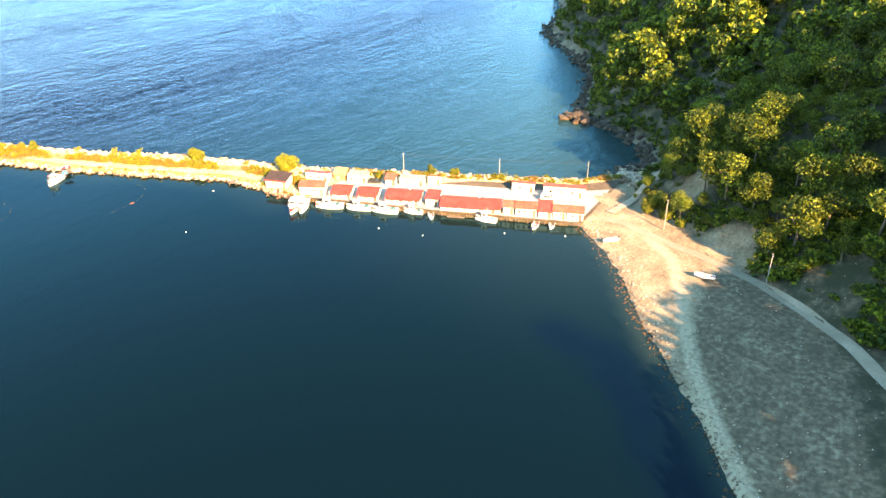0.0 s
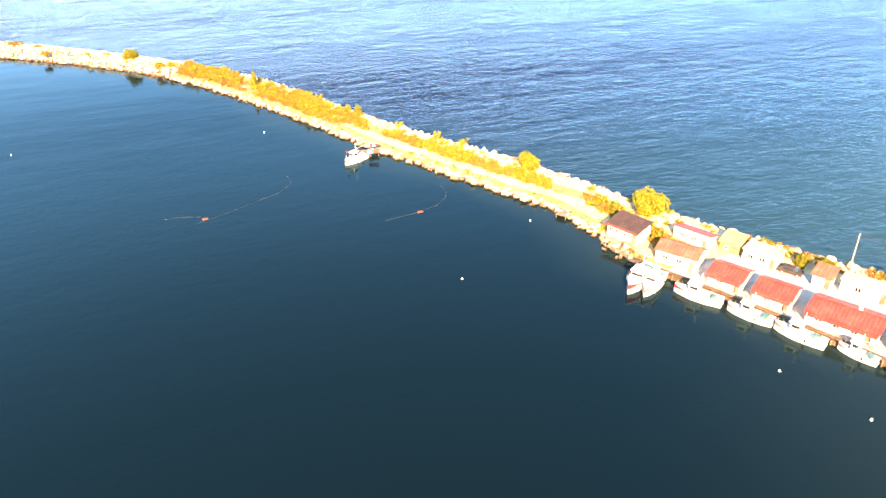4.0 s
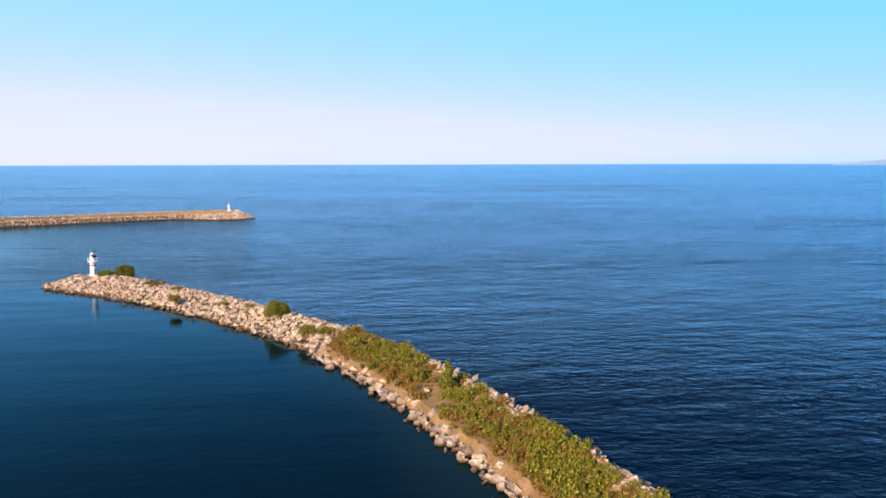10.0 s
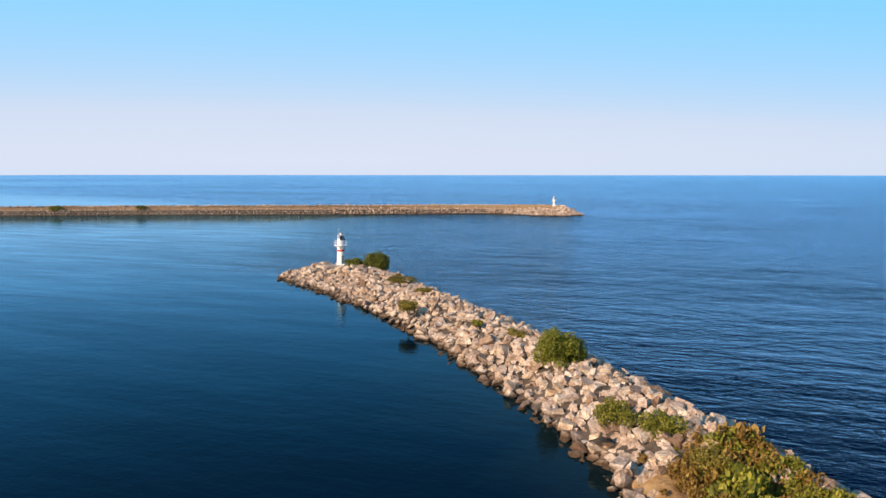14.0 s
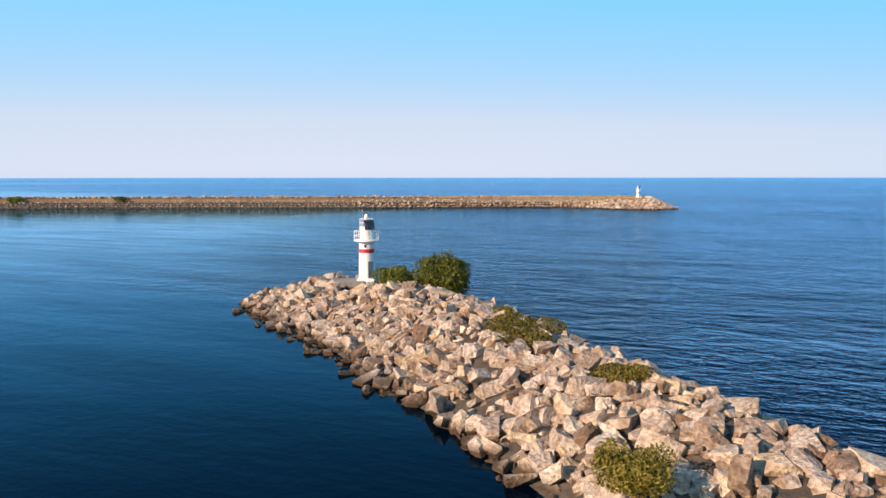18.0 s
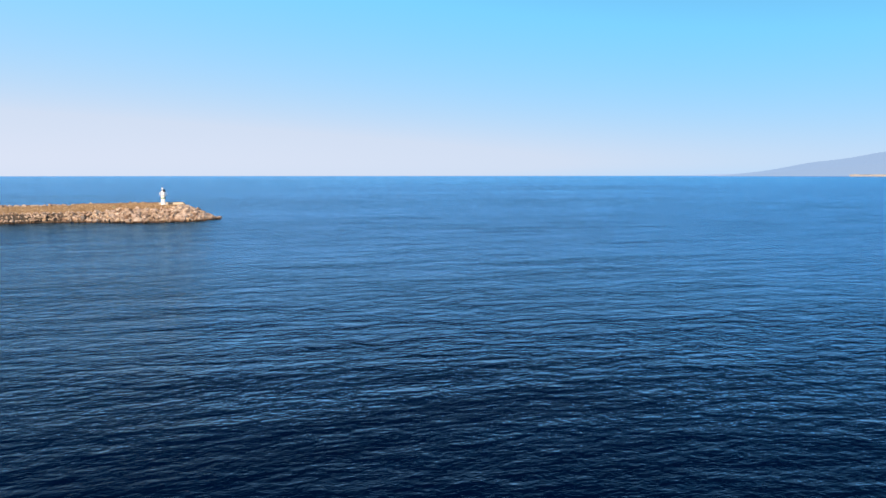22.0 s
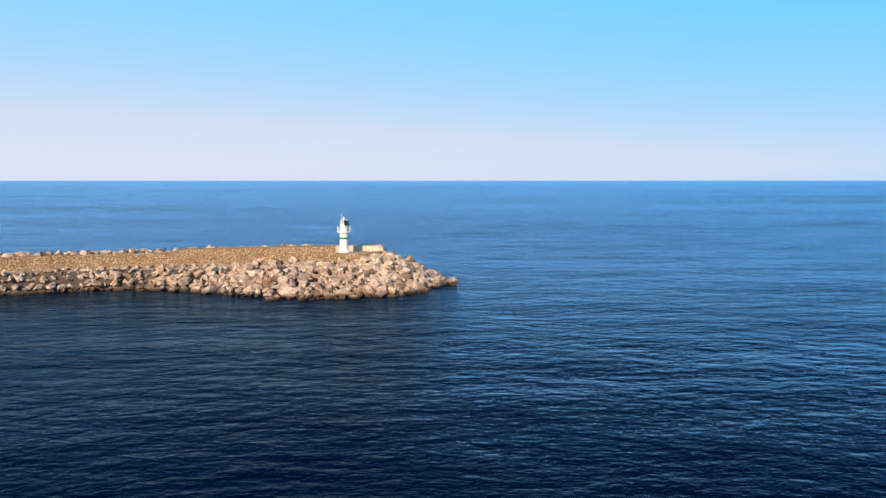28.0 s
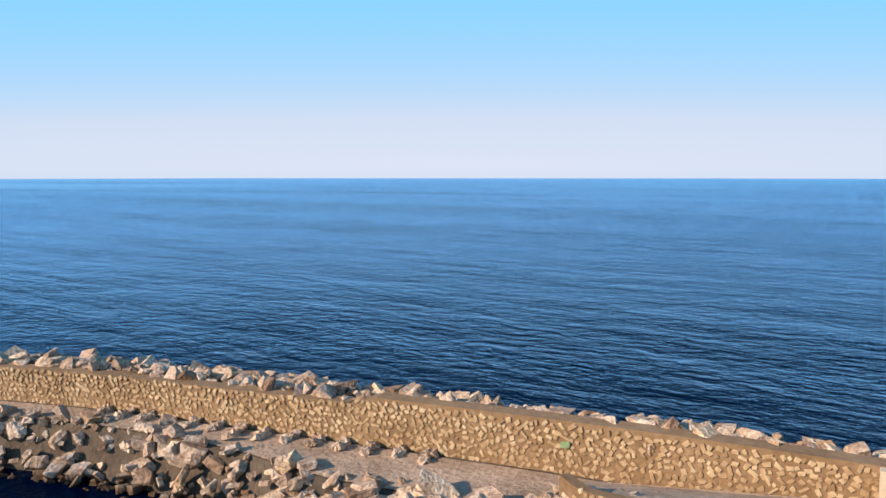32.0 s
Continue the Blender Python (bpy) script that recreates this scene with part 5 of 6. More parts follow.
hut((145.3, -330.4), (146.3, -333.2), 4.4, 2.5, "gable", TILE, W_, "narrow white hut with a faded red roof", 1, base=0.95)
hut((146.1, -333.9), (148.2, -339.4), 4.6, 2.6, "gable", TILE, W_, "white hut with three windows and faded red roof", 3, base=0.95)
hut((147.8, -340.1), (149.2, -343.6), 4.6, 2.2, "mono", TIN, W_, "white hut with a bright red sheet roof", 0, base=0.95, ridge=1.3)
hut((149.3, -343.9), (150.5, -347.2), 4.4, 2.5, "gable", TILE, W_, "white hut with two windows and red roof", 2, base=0.95)
hut((150.6, -347.5), (152.1, -351.7), 4.4, 2.5, "gable", TILE, W_, "white hut at the end of the quay", 1, base=0.95)
hut((160.2, -326.3), (162.0, -332.6), 3.6, 2.9, "lean", TILE, W_, "white hut with a low red roof on the bank", 1, base=1.5)
hut((161.4, -335.9), (165.3, -347.6), 4.0, 3.3, "lean", TILE, W_, "long white house with windows on the bank", 3, base=1.5, ridge=0.7)
hut((147.6, -294.2), (150.2, -301.2), 3.2, 2.3, "flat", CONCRETE, W_, "low pale grey hut with a flat roof", 1, base=1.4)
hut((152.2, -301.6), (153.6, -305.2), 2.8, 2.8, "lean", TILE, W_, "tiny white hut with a red-edged roof", 1, base=1.5)
hut((145.2, -290.6), (146.2, -293.4), 2.4, 2.3, "mono", TILE, W_, "tiny plastered shed with a tiled roof", 0, base=1.4)


# ---- boats ----
def hull_mesh(L, beam, depth, sheer, inner):
    """A round-bilged boat hull with a raised bow; inner leaves it open inside with a thick rim."""
    bm = bmesh.new()
    st = 11
    rings = []
    for i in range(st):
        u = i / (st - 1)
        x = -L / 2 + L * u
        w = beam / 2 * (0.80 + 0.20 * math.sin(math.pi * min(1, u * 1.3))) * (1 - max(0, (u - 0.55) / 0.45) ** 2.2)
        w = max(w, 0.03)
        top = depth * 0.62 + sheer * max(0, (u - 0.3) / 0.7) ** 2
        keel = -depth * 0.38 * (1 - max(0, (u - 0.8) / 0.2) ** 2 * 0.9)
        prof = [(0, keel), (w * 0.55, keel + 0.08), (w * 0.92, keel * 0.3), (w, top)]
        if inner:
            prof += [(w - min(0.1, w * 0.4), top), (w * 0.8 - min(0.08, w * 0.3), keel * 0.25), (0, keel * 0.3)]
        else:
            prof += [(w - min(0.08, w * 0.4), top), (w - min(0.1, w * 0.45), top - 0.22), (0, top - 0.18)]
        ring = [bm.verts.new((x, y, z)) for y, z in prof] + [bm.verts.new((x, -y, z)) for y, z in prof[-2:0:-1]]
        rings.append(ring)
    n = len(rings[0])
    for a, b in zip(rings, rings[1:]):
        for k in range(n):
            bm.faces.new((a[k], a[(k + 1) % n], b[(k + 1) % n], b[k]))
    bm.faces.new(rings[0][::-1])
    bm.faces.new(rings[-1])
    return bm


def fishing_boat(x, y, turn, L, label, trim=None, flag=False, awning=None):
    t = empty("fishing_boat", pose(x, y, 0.12, 0, 0, turn), label, "boat", "fishing boats at the quay")
    beam = L * 0.34
    d = L * 0.15 + 0.4
    part("hull", hull_mesh(L, beam, d, L * 0.07, False), HULL, t)
    part("rubbing_strake", hull_mesh(L * 1.004, beam * 1.02, d * 0.16, L * 0.07, False), trim or WOOD, t, m=pose(0, 0, d * 0.42))
    cz = d * 0.62 - 0.2
    c0, c1, cw = -L * 0.02, L * 0.2, beam * 0.3
    cab = part("cabin", box(c0, c1, -cw, cw, cz, cz + 1.75, 0.08), HULL, t)
    part("cabin_roof", box(c0 - 0.25, c1 + 0.2, -cw - 0.15, cw + 0.15, cz + 1.75, cz + 1.85, 0.03), HULL, cab)
    for s in (-1, 1):
        part("window", box(c0 + 0.2, c1 - 0.25, s * cw - 0.02, s * cw + 0.02, cz + 0.95, cz + 1.5), GLASS_DARK, cab)
    part("window", box(c1 - 0.02, c1 + 0.02, -cw + 0.15, cw - 0.15, cz + 0.95, cz + 1.5), GLASS_DARK, cab)
    part("mast", pipe((c0, 0, cz + 1.8), (c0, 0, cz + 1.8 + L * 0.28), 0.05, 0.03), WHITE, t)
    part("boom", pipe((c0, 0, cz + 2.2), (-L * 0.36, 0, cz + 2.5), 0.03, 0.02, 6), WHITE, t)
    for s in (-1, 1):
        for k in range(5):
            u = 0.62 + 0.085 * k
            xx = -L / 2 + L * u
            w = beam / 2 * (1 - max(0, (u - 0.55) / 0.45) ** 2.2) - 0.06
            zz = d * 0.62 + L * 0.07 * max(0, (u - 0.3) / 0.7) ** 2
            part("stanchion", pipe((xx, s * w, zz - 0.05), (xx, s * w, zz + 0.55), 0.025, seg=5), STEEL, t)
    part("winch", lathe([(0.22, 0), (0.22, 0.1), (0.12, 0.14), (0.12, 0.4), (0.22, 0.44), (0.22, 0.52)], 12), STEEL, t, m=pose(L * 0.3, 0, d * 0.6))
    part("net_heap", rock_shape(random.Random(int(L * 10)), L * 0.16, beam * 0.45, 0.55, 5), surface("heaped_net", (0.02, 0.09, 0.10), (0.04, 0.16, 0.17), (0.08, 0.24, 0.24), 0.9, 2.0, 9.0, 0.8, 0.06) if awning is None else awning, t, m=pose(-L * 0.3, 0, cz + 0.25))
    for s in (-1, 1):
        part("fender", lathe([(0.05, -0.3), (0.13, -0.22), (0.14, 0.15), (0.05, 0.3)], 8), RUBBER, t, m=pose(-L * 0.15, s * (beam / 2 + 0.08), d * 0.35))
    if flag:
        st = part("flag_staff", pipe((L * 0.42, 0, d * 0.6), (L * 0.42, 0, d * 0.6 + 2.4), 0.025, seg=5), STEEL, t)
        part("flag", box(L * 0.42 - 0.7, L * 0.42, -0.01, 0.01, d * 0.6 + 1.95, d * 0.6 + 2.4), RED, st, "small red flag")
    return t


def rowing_boat(x, y, z, turn, L, label, tilt=0.0, inside=None):
    t = empty("rowing_boat", pose(x, y, z, tilt, 0, turn), label, "boat", "small open boats")
    beam = L * 0.38
    part("hull", hull_mesh(L, beam, 0.75, 0.3, True), HULL, t)
    for u in (-0.3, -0.02, 0.2):
        part("thwart", box(L * u - 0.13, L * u + 0.13, -beam * 0.42, beam * 0.42, 0.26, 0.31, 0.01), inside or WOOD, t)
    part("transom", box(-L / 2 - 0.04, -L / 2, -beam * 0.38, beam * 0.38, -0.1, 0.5, 0.01), WOOD, t)
    part("outboard", box(-L / 2 - 0.3, -L / 2 - 0.05, -0.16, 0.16, 0.35, 0.85, 0.05), RUBBER, t, "dark outboard motor")
    return t


def heading(a, b):
    return math.degrees(math.atan2(b[1] - a[1], b[0] - a[0]))


fishing_boat(121.8, -274.4, 205, 11.0, "large white fishing boat moored bow-out at the quay", RED)
fishing_boat(122.6, -276.6, 208, 9.0, "white fishing boat rafted beside a larger boat")
fishing_boat(126.6, -283.2, 117, 8.2, "white fishing boat lying along the quay", RED)
fishing_boat(129.7, -291.5, 113, 7.4, "white fishing boat lying along the quay")
fishing_boat(131.9, -299.2, 110, 7.8, "white fishing boat with a wheelhouse lying along the quay")
fishing_boat(135.4, -306.6, 105, 5.8, "small white fishing boat lying along the quay")
fishing_boat(141.0, -327.2, 100, 6.2, "small white fishing boat under a blue cover", None, False, surface("blue_cover", (0.02, 0.14, 0.32), (0.04, 0.24, 0.48), (0.10, 0.34, 0.58), 0.6, 1.0, 5.0, 0.2, 0.02))
rowing_boat(135.3, -312.6, 0.2, 212, 4.6, "white open motorboat moored stern-to")
rowing_boat(144.0, -340.8, 0.2, 190, 5.0, "white open boat moored to the quay", inside=RED)
rowing_boat(146.4, -344.8, 0.2, 192, 4.4, "small white open boat moored to the quay")
rowing_boat(144.6, -362.2, 1.05, 140, 4.6, "white open boat drawn up on the beach", 8)
rowing_boat(134.2, -388.1, 2.75, 95, 4.8, "white open boat drawn up on the sandy beach", 6, RED)
fishing_boat(99.2, -195.6, 204, 7.4, "white fishing boat moored at a small wooden jetty", None, True, HULL)

# a sunken-looking flat raft by the long shed
raft = empty("raft", pose(139.0, -318.6, 0.1, 0, 0, 110), "flat grey wooden raft lying by the quay", "raft")
for k in range(6):
    part("plank", box(-2.5, 2.5, -0.9 + k * 0.3, -0.63 + k * 0.3, 0, 0.1, 0.01), WOOD, raft)


# ---- jetties, piles, umbrella ----
def platform(x, y, turn, L, W, z, label, legs=True, seed=1):
    g = random.Random(seed)
    t = empty("jetty", pose(x, y, 0, 0, 0, turn), label, "jetty")
    n = int(L / 0.24)
    for k in range(n):
        part("plank", box(-L / 2 + k * L / n, -L / 2 + (k + 0.88) * L / n, -W / 2 + g.uniform(-0.08, 0.05), W / 2 + g.uniform(-0.05, 0.08), z, z + 0.06), WOOD, t)
    for s in (-0.4, 0.4):
        part("beam", box(-L / 2, L / 2, W * s - 0.06, W * s + 0.06, z - 0.14, z - 0.002), WOOD, t)
        for u in (-0.45, 0.0, 0.45):
            part("pile", pipe((L * u, W * s, -2.0), (L * u, W * s, z - 0.14 + (0.6 if u == 0.45 else 0)), 0.09, 0.08), WOOD, t)
    return t


platform(126.0, -246.0, 30, 3.4, 2.6, 0.75, "small weathered wooden landing stage by the rocks", seed=2)
platform(103.9, -193.2, -10, 4.6, 3.2, 0.9, "weathered wooden jetty beside the moored boat", seed=3)
platform(100.9, -190.9, 20, 2.2, 1.0, 0.7, "narrow wooden gangway at the jetty", seed=4)
um = empty("sunshade", pose(104.9, -193.4, 0.96), "red and white striped beach sunshade on the jetty", "sunshade")
part("pole", pipe((0, 0, 0), (0, 0, 2.25), 0.03, seg=6), STEEL, um)
BRIGHT_RED = surface("bright_red_cloth", (0.62, 0.03, 0.03), (0.80, 0.04, 0.04), (0.88, 0.07, 0.06), 0.7, 0.8, 6.0, 0.05, 0.01)
for k in range(12):
    a, b = 2 * math.pi * k / 12, 2 * math.pi * (k + 1) / 12
    bm = bmesh.new()
    q = [bm.verts.new(p) for p in ((0, 0, 2.35), (1.5 * math.cos(a), 1.5 * math.sin(a), 1.85), (1.5 * math.cos(b), 1.5 * math.sin(b), 1.85), (0, 0, 2.30), (1.5 * math.cos(a), 1.5 * math.sin(a), 1.82), (1.5 * math.cos(b), 1.5 * math.sin(b), 1.82))]
    for fc in ((0, 1, 2), (5, 4, 3), (0, 3, 4, 1), (1, 4, 5, 2), (2, 5, 3, 0)):
        bm.faces.new([q[i] for i in fc])
    part("panel", bm, WHITE if k % 3 == 2 else BRIGHT_RED, um)
BLUE = surface("blue_plastic", (0.02, 0.16, 0.38), (0.03, 0.25, 0.52), (0.06, 0.33, 0.62), 0.4, 1.0, 4.0, 0.05, 0.01)
drum = empty("tarpaulin", pose(103.8, -194.0, 0.96), "blue tarpaulin heaped over gear on the jetty", "tarpaulin")
part("cover", lathe([(0.85, 0), (0.95, 0.25), (0.75, 0.62), (0.35, 0.85), (0.05, 0.9)], 14), BLUE, drum)
crate = tagged(part("crate", box(-0.35, 0.35, -0.25, 0.25, 0, 0.4, 0.02), WOOD, None, m=pose(102.4, -192.6, 0.96, 0, 0, 20)), "brown fish crate on the wooden jetty", "crate")
pile_row = empty("pile_wall", pose(125.2, -264.0, 0, 0, 0, -82), "row of dark timber piles at the water's edge", "piles")
for k in range(11):
    part("pile", pipe((k * 0.55 - 3, 0.2 * math.sin(k), -2), (k * 0.55 - 3, 0.2 * math.sin(k), 0.9 + 0.1 * math.cos(k * 2)), 0.13, 0.12), WOOD, pile_row)
part("beam", box(-3.2, 3.0, -0.5, -0.3, 0.55, 0.75, 0.02), WOOD, pile_row)


# ---- poles and wires ----
def pole(x, y, z, h, label, turn=20):
    t = empty("utility_pole", pose(x, y, z, 0, 0, turn), label, "pole", "utility poles")
    part("shaft", pipe((0, 0, -0.6), (0, 0, h), 0.15, 0.09, 10), CONCRETE, t)
    arm = part("crossarm", box(-0.75, 0.75, -0.05, 0.05, h - 0.55, h - 0.43, 0.01), STEEL, t)
    for s in (-0.65, 0.0, 0.65):
        part("insulator", lathe([(0.04, h - 0.43), (0.07, h - 0.36), (0.04, h - 0.28)], 8), WHITE, arm)
    return t


POLES = [(157.2, -289.6, 1.9, 6.2), (167.6, -318.5, 1.9, 6.2), (178.5, -343.5, 2.0, 6.2), (155.5, -373.1, 2.9, 8.0), (137.3, -401.2, 3.0, 8.0)]
for x, y, z, h in POLES:
    pole(x, y, z, h, "tall concrete utility pole with a crossarm")


def wire(a, b, sag):
    cu = bpy.data.curves.new("wire", "CURVE")
    cu.dimensions, cu.bevel_depth = "3D", 0.018
    sp = cu.splines.new("POLY")
    sp.points.add(12)
    for k in range(13):
        u = k / 12
        p = Vector(a).lerp(Vector(b), u)
        sp.points[k].co = (p.x, p.y, p.z - sag * 4 * u * (1 - u), 1)
    cu.materials.append(RUBBER)
    return tagged(new("overhead_wire", cu), "thin dark overhead wire between utility poles", "wire", "overhead wires")


for p, q in zip(POLES, POLES[1:]):
    for s in (-0.6, 0.6):
        wire((p[0] + s, p[1], p[2] + p[3] - 0.3), (q[0] + s, q[1], q[2] + q[3] - 0.3), 0.5)


# ---- cars ----
def car(x, y, z, turn, L, h, paint, label, van):
    t = empty("car", pose(x, y, z, 0, 0, turn), label, "van" if van else "car")
    w = 0.86
    prof = [(-L / 2, 0.35), (-L / 2, h * 0.95 if van else h * 0.6), (-L / 2 + 0.15, h) if van else (-L / 2 + 0.7, h), (L * 0.12, h), (L * 0.28, h * 0.62), (L / 2 - 0.1, h * 0.52), (L / 2, h * 0.3), (L / 2, 0.35)]
    bm = bmesh.new()
    a = [bm.verts.new((px, -w * (0.86 if pz > h * 0.7 else 1), pz)) for px, pz in prof]
    b = [bm.verts.new((px, w * (0.86 if pz > h * 0.7 else 1), pz)) for px, pz in prof]
    bm.faces.new(a)
    bm.faces.new(b[::-1])
    for i in range(len(a)):
        bm.faces.new((a[i], b[i], b[(i + 1) % len(a)], a[(i + 1) % len(a)]))
    part("body", bm, paint, t)
    for s in (-1, 1):
        part("side_window", box(-L * 0.3, L * 0.13, s * w * 0.93 - 0.03, s * w * 0.93 + 0.03, h * 0.62, h * 0.9, 0.02), GLASS_DARK, t)
        part("headlight", box(L / 2 - 0.05, L / 2 + 0.02, s * 0.62 - 0.14, s * 0.62 + 0.14, h * 0.34, h * 0.44, 0.02), STEEL, t)
        for u in (-0.3, 0.32):
            wh = part("wheel", pipe((L * u, s * 0.72, 0.31), (L * u, s * 0.9, 0.31), 0.31, seg=16), RUBBER, t)
            part("rim", pipe((L * u, s * 0.9, 0.31), (L * u, s * 0.915, 0.31), 0.18, seg=12), STEEL, wh)
    bm = bmesh.new()
    q = [bm.verts.new(p) for p in ((L * 0.13, -0.68, h * 0.97), (L * 0.13, 0.68, h * 0.97), (L * 0.275, 0.78, h * 0.66), (L * 0.275, -0.78, h * 0.66))]
    e = [bm.verts.new(v_.co + Vector((0.03, 0, 0.03))) for v_ in q]
    bm.faces.new(q[::-1])
    bm.faces.new(e)
    for i in range(4):
        bm.faces.new((q[i], q[(i + 1) % 4], e[(i + 1) % 4], e[i]))
    part("windscreen", bm, GLASS_DARK, t)
    return t


car(159.6, -338.3, 1.42, -74, 4.4, 1.85, HULL, "white panel van parked by the long house", True)
car(145.4, -286.3, 1.38, -66, 4.1, 1.45, RUBBER, "dark saloon car parked behind the huts", False)

# ---- floats and ropes on the water ----
ROPE = surface("pale_rope", (0.03, 0.045, 0.05), (0.05, 0.07, 0.075), (0.08, 0.10, 0.10), 0.9, 2.0, 8.0, 0.2, 0.01)
NETRED = surface("rust_red_net", (0.12, 0.035, 0.025), (0.18, 0.055, 0.035), (0.25, 0.08, 0.05), 0.9, 2.0, 8.0, 0.4, 0.02)


def float_line(pts, heap, label):
    t = empty("net_line", pose(0, 0, 0), label, "fishing net")
    line = lerp_line(pts, 40)
    cu = bpy.data.curves.new("rope", "CURVE")
    cu.dimensions, cu.bevel_depth = "3D", 0.016
    sp = cu.splines.new("POLY")
    sp.points.add(39)
    for k in range(40):
        sp.points[k].co = (line[k][0], line[k][1], 0.03, 1)
    cu.materials.append(ROPE)
    r = new("rope", cu)
    r.parent = t
    for k in range(3, 40, 9):
        part("float", lathe([(0.03, -0.1), (0.1, -0.05), (0.11, 0.05), (0.03, 0.1)], 7), ROPE, t, m=pose(line[k][0], line[k][1], 0.06, 90, 0, 30 * k))
    if heap:
        part("net_heap", rock_shape(random.Random(8), 1.3, 0.8, 0.16, 5), NETRED, t, m=pose(heap[0], heap[1], 0.06))
    return t


float_line([(50.9, -208.9), (53.9, -209.2), (57.8, -210.7), (59.0, -213.2)], (58.9, -212.6), "floating net line with a rust-red heap")
float_line([(56.2, -214.3), (59.0, -213.2), (64.8, -211.2), (71.2, -208.3), (76.9, -206.2), (80.7, -201.9), (80.9, -197.7)], None, "thin floating net line on the harbour water")
float_line([(91.4, -230.7), (100.0, -230.2), (104.6, -229.0), (108.5, -226.0), (110.3, -222.7), (110.5, -219.9)], (100.2, -230.2), "curved floating net line with a rust-red heap")
for x, y in ((94.2, -259.0), (118.4, -244.7), (84.9, -163.2), (22.9, -151.4), (124.2, -316.5), (136.2, -335.2), (122.1, -303.6), (142.7, -350.2)):
    b = empty("buoy", pose(x, y, 0.02), "small round white mooring buoy floating in the harbour", "buoy", "mooring buoys")
    part("body", lathe([(0.05, -0.15), (0.15, -0.08), (0.2, 0.05), (0.15, 0.2), (0.05, 0.28)], 12), HULL, b)
    part("ring", lathe([(0.05, 0.28), (0.07, 0.33), (0.03, 0.38)], 8), STEEL, b)

# ---- platform of the green light ----
def band_wall(name, line, z0, z1, thick, material, parent=None, label="", cap=0.0):
    """An upright wall of even thickness along a line in plan."""
    rr = []
    n = len(line)
    for i in range(n):
        a, b = line[max(0, i - 1)], line[min(n - 1, i + 1)]
        t = (b - a) / np.hypot(*(b - a))
        nrm = np.array([-t[1], t[0]]) * thick / 2
        p, q = line[i] + nrm, line[i] - nrm
        rr.append([(p[0], p[1], z0), (p[0], p[1], z1), (q[0], q[1], z1), (q[0], q[1], z0)])
    v, f = [], []
    for r in rr:
        v += r
    for i in range(n - 1):
        for j in range(3):
            f.append((i * 4 + j, i * 4 + j + 1, i * 4 + j + 5, i * 4 + j + 4))
    f += [(0, 1, 2, 3), ((n - 1) * 4 + 3, (n - 1) * 4 + 2, (n - 1) * 4 + 1, (n - 1) * 4)]
    ob = new(name, mesh_from(name, v, f, material))
    if parent:
        ob.parent = parent
    if label:
        ob["label"] = label
    return ob


PARAPET = lerp_line([(-10.3, 249.2), (-9, 248.2), (-3.8, 248.7), (2.2, 249.4), (5.8, 250), (7.8, 251.4), (8.6, 253.6), (8.1, 255.6), (7.2, 256.8)], 60)
parapet = tagged(band_wall("parapet", PARAPET, 2.2, 4.62, 0.5, MORTAR), "low curved masonry parapet round the light", "wall", kind="structure")
floor_v = [tuple(p) + (4.3,) for p in PARAPET[2:]] + [(-11.8, 253.2, 4.3), (-12.3, 250.5, 4.3)]
bm = bmesh.new()
bot = [bm.verts.new((x, y, 2.3)) for x, y, z in floor_v]
topv = [bm.verts.new((x, y, z if i < len(floor_v) - 2 else 2.55)) for i, (x, y, z) in enumerate(floor_v)]
bm.faces.new(topv)
for i in range(len(topv)):
    bm.faces.new((bot[i], bot[(i + 1) % len(bot)], topv[(i + 1) % len(bot)], topv[i]))
tagged(part("terrace", bm, GRAVEL), "gravel terrace round the green harbour light", "terrace", kind="structure")
RENDER_COAT = surface("pale_render", (0.55, 0.46, 0.34), (0.66, 0.57, 0.44), (0.74, 0.66, 0.54), 0.9, 0.5, 3.0, 0.2, 0.02)
END_LINE = lerp_line([(0.6, 255.55), (2.8, 255.75), (4.8, 255.75), (6.4, 255.5), (7.6, 254.6), (8.15, 253.4), (7.95, 252.2)], 40)
endw = tagged(band_wall("wall_end", END_LINE, 2.2, 5.13, 0.55, RENDER_COAT), "pale rendered curved end of the sea wall", "wall", kind="structure")
# facing stones on the sea wall and the parapet
rng = random.Random(91)
STONES = []
for k in range(10):
    bm = rock_shape(rng, rng.uniform(0.9, 1.2), 0.5, rng.uniform(0.8, 1.1), 4)
    bmesh.ops.recalc_face_normals(bm, faces=bm.faces)
    me = bpy.data.meshes.new("stone")
    bm.to_mesh(me)
    bm.free()
    me.materials.append(WALLSTONE_ONE)
    STONES.append(me)
STONE_ARRAYS = [(np.array([tuple(p.co) for p in me.vertices]), np.array([tuple(p.vertices) for p in me.polygons])) for me in STONES]


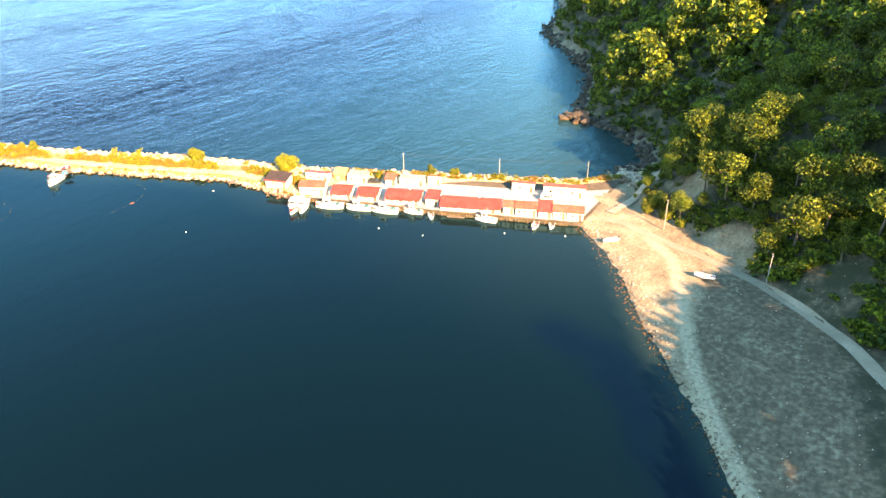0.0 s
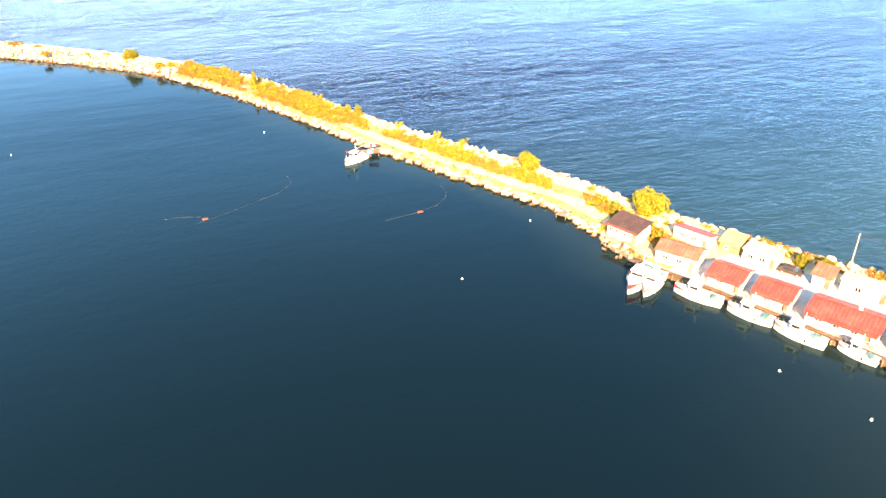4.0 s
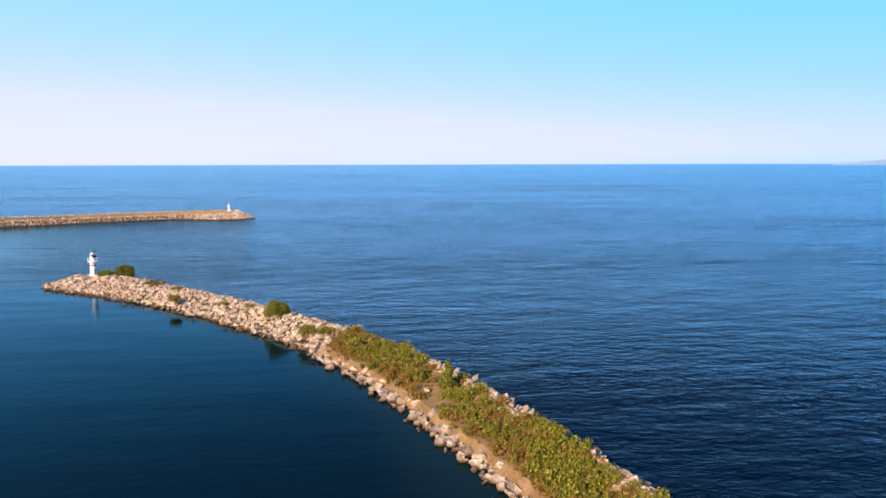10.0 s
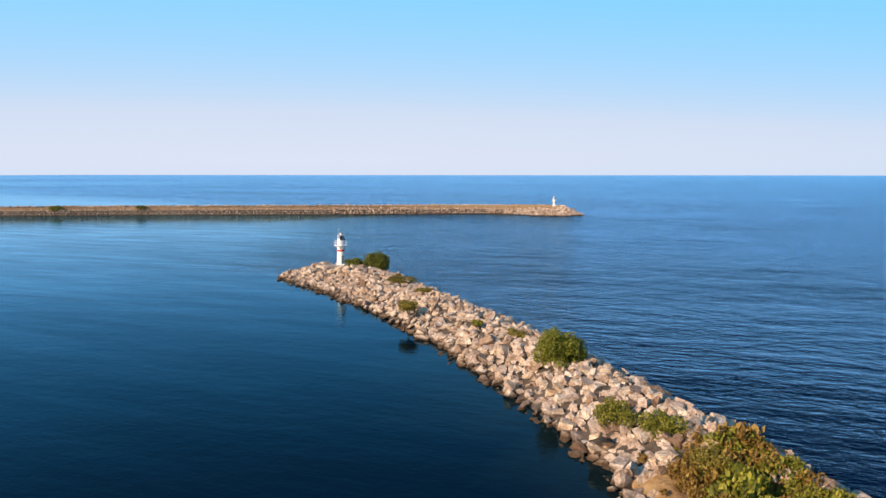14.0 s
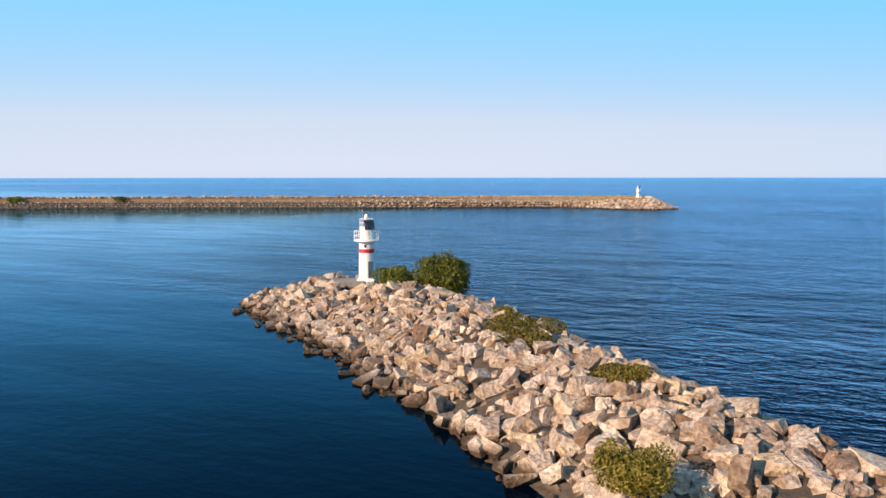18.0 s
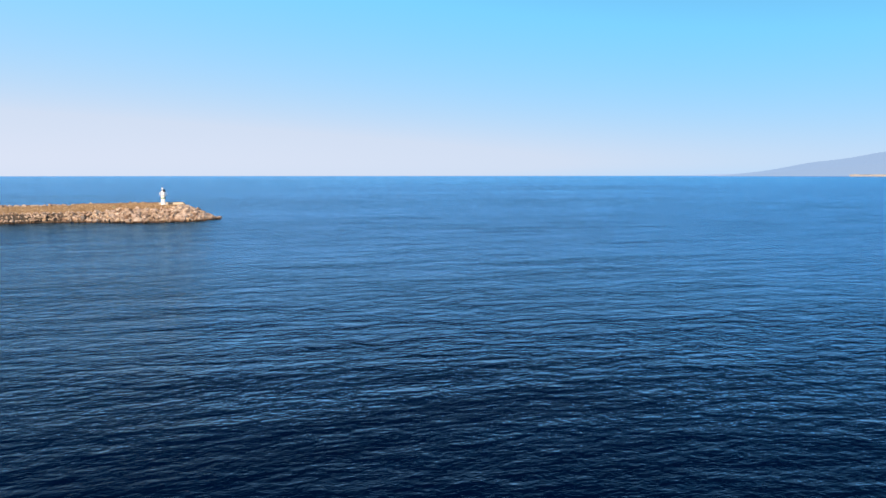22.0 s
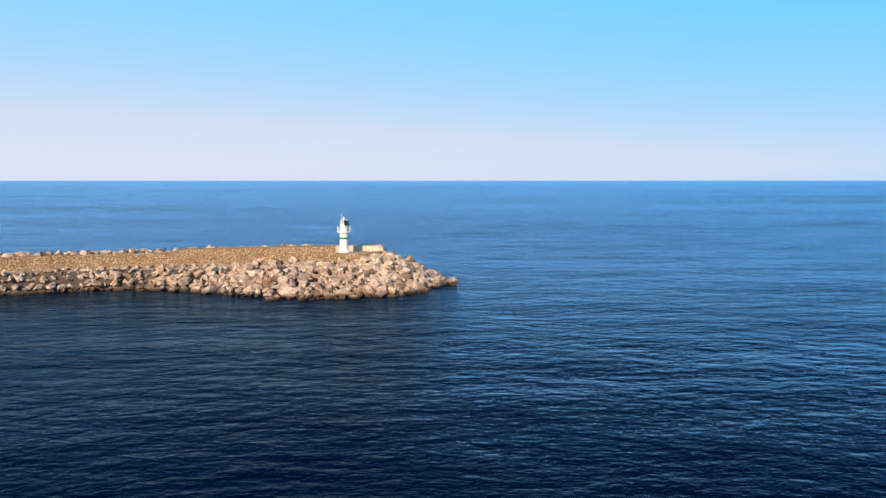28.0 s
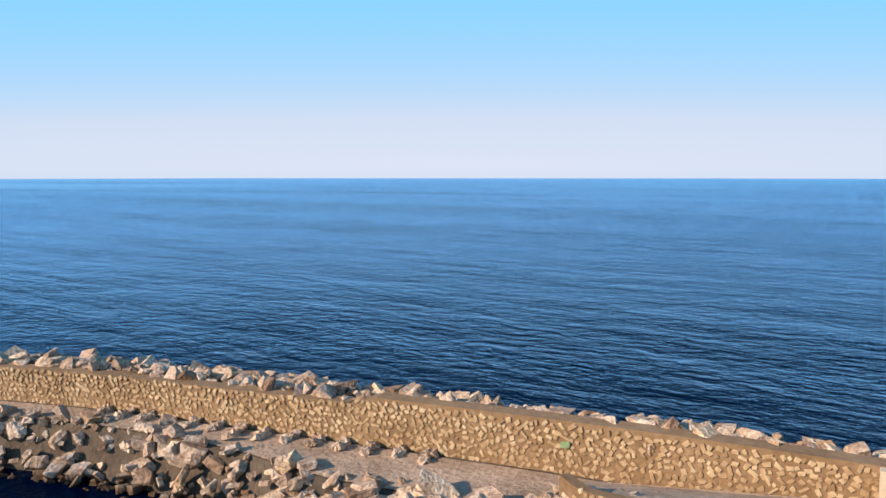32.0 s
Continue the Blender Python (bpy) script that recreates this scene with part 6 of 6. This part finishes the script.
def face_stones(line, side, z0, z1, offset, limit, parent):
    """Irregular stones set in the face of a wall; the first ones are pieces of their own."""
    d = np.concatenate([[0], np.cumsum(np.hypot(*np.diff(line, axis=0).T))])
    made, rest = 0, []
    z = z0 + 0.16
    row = 0
    placed = []
    while z < z1 - 0.08:
        s = (row % 2) * 0.2
        while s < d[-1]:
            w = rng.uniform(0.22, 0.52)
            x, y = np.interp(s, d, line[:, 0]), np.interp(s, d, line[:, 1])
            x2, y2 = np.interp(s + 0.3, d, line[:, 0]), np.interp(s + 0.3, d, line[:, 1])
            if (x2, y2) == (x, y):
                break
            t = np.array([x2 - x, y2 - y])
            t = t / np.hypot(*t)
            nrm = np.array([-t[1], t[0]]) * side
            zz = z + rng.uniform(-0.09, 0.09)
            m = Matrix.Translation((x + nrm[0] * offset, y + nrm[1] * offset, zz)) @ pose(0, 0, 0, 0, rng.uniform(-70, 70), math.degrees(math.atan2(t[1], t[0]))) @ Matrix.Diagonal((w * 0.70, rng.uniform(0.12, 0.2), rng.uniform(0.15, 0.26), 1))
            placed.append((s, rng.randrange(10), m))
            s += w
        z += 0.31
        row += 1
    placed.sort(key=lambda p: p[0])
    for s, k, m in placed[:limit]:
        ob = new("stone", STONES[k])
        ob.matrix_basis = m
        ob.parent = parent
    if len(placed) > limit:
        ob = joined("facing_stones", [(k, np.array(m)) for s, k, m in placed[limit:]], STONE_ARRAYS, WALLSTONE)
        ob.parent = parent
        tagged(ob, "irregular ochre facing stones", kind="stuff")


WALL_FACE = np.array([sec[j][0] + sec[j][1] * 0.02 for j in range(0, 60)])
WALL_FACE = lerp_line([tuple(p) for p in WALL_FACE], 1200)
WALL_FACE = WALL_FACE[WALL_FACE[:, 0] < 3.2]
face_stones(WALL_FACE[WALL_FACE[:, 0] > -23.3], 1, 2.5, 5.1, 0.02, 300, sea_wall)
face_stones(WALL_FACE[WALL_FACE[:, 0] < -23.4], 1, 2.5, 4.62, 0.02, 0, sea_wall)
face_stones(PARAPET[3:52], -1, 2.8, 4.6, 0.26, 120, parapet)
for side, top in ((1, 5.1), (-1, 4.62)):
    band_wall("coping", np.array([s[0] - s[1] * 0.5 for s in sec if (s[0][0] + 23.3) * side > 0 and s[0][0] > -50]), top - 0.02, top + 0.05, 1.04, MORTAR, sea_wall, "mortared wall top")
paint = tagged(part("painted_mark", rock_shape(random.Random(3), 0.42, 0.03, 0.33, 5), surface("faded_green_spray", (0.12, 0.24, 0.10), (0.20, 0.33, 0.16), (0.34, 0.38, 0.22), 0.8, 1.0, 6.0, 0.1, 0.01), sea_wall, "faded green paint patch", m=pose(-12.2, 253.65, 4.0, 0, 0, 12)), kind="")
# rubble strewn at the wall's foot
heap = []
for k in range(320):
    j = rng.uniform(16, 30)
    w0, nrm, inn = sec[int(j)]
    p = w0 + nrm * (0.3 + 1.1 * rng.random() ** 1.4)
    heap.append((rng.randrange(24), np.array(turn_matrix(rng, p[0], p[1], 2.6, rng.uniform(0.18, 0.55)))))
tagged(joined("rubble_heap", heap, CHIP_ARRAYS, ROCK_FAR), "loose stones heaped along the wall's foot", "stones", kind="stuff")

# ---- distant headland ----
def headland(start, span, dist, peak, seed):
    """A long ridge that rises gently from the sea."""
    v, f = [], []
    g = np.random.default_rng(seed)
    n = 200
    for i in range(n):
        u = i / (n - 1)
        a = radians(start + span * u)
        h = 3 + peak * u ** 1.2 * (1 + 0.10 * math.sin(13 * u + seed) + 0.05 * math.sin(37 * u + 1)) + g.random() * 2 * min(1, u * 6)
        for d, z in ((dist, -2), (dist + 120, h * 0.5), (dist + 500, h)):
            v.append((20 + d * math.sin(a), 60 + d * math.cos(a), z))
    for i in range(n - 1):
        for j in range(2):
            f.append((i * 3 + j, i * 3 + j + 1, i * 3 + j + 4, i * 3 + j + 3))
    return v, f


# haze over the far ridges is put in as an even pale glow
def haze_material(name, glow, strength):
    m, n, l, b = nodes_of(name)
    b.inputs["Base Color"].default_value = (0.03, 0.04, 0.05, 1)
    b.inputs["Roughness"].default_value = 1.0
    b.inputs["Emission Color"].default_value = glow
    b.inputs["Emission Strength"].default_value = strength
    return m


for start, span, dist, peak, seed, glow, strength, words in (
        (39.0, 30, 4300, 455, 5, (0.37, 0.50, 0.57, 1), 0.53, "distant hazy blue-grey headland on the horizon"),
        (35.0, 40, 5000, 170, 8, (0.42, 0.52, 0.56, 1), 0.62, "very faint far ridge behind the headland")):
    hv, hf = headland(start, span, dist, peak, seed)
    tagged(new("backdrop", mesh_from("backdrop", hv, hf, haze_material("hills_haze_glow", glow, strength))), words, "headland", kind="structure")

bv, bf = [], []
for i in range(40):
    a = radians(47.6 + 15 * i / 39)
    for d, z in ((4270, -1), (4272, 9 + 2.5 * math.sin(i * 1.7)), (4290, 10)):
        bv.append((20 + d * math.sin(a), 60 + d * math.cos(a), z))
for i in range(39):
    for j in range(2):
        bf.append((i * 3 + j, i * 3 + j + 1, i * 3 + j + 4, i * 3 + j + 3))
tagged(new("backdrop_beach", mesh_from("backdrop_beach", bv, bf, LANE)), "thin pale beach below the distant headland", "beach", kind="structure")
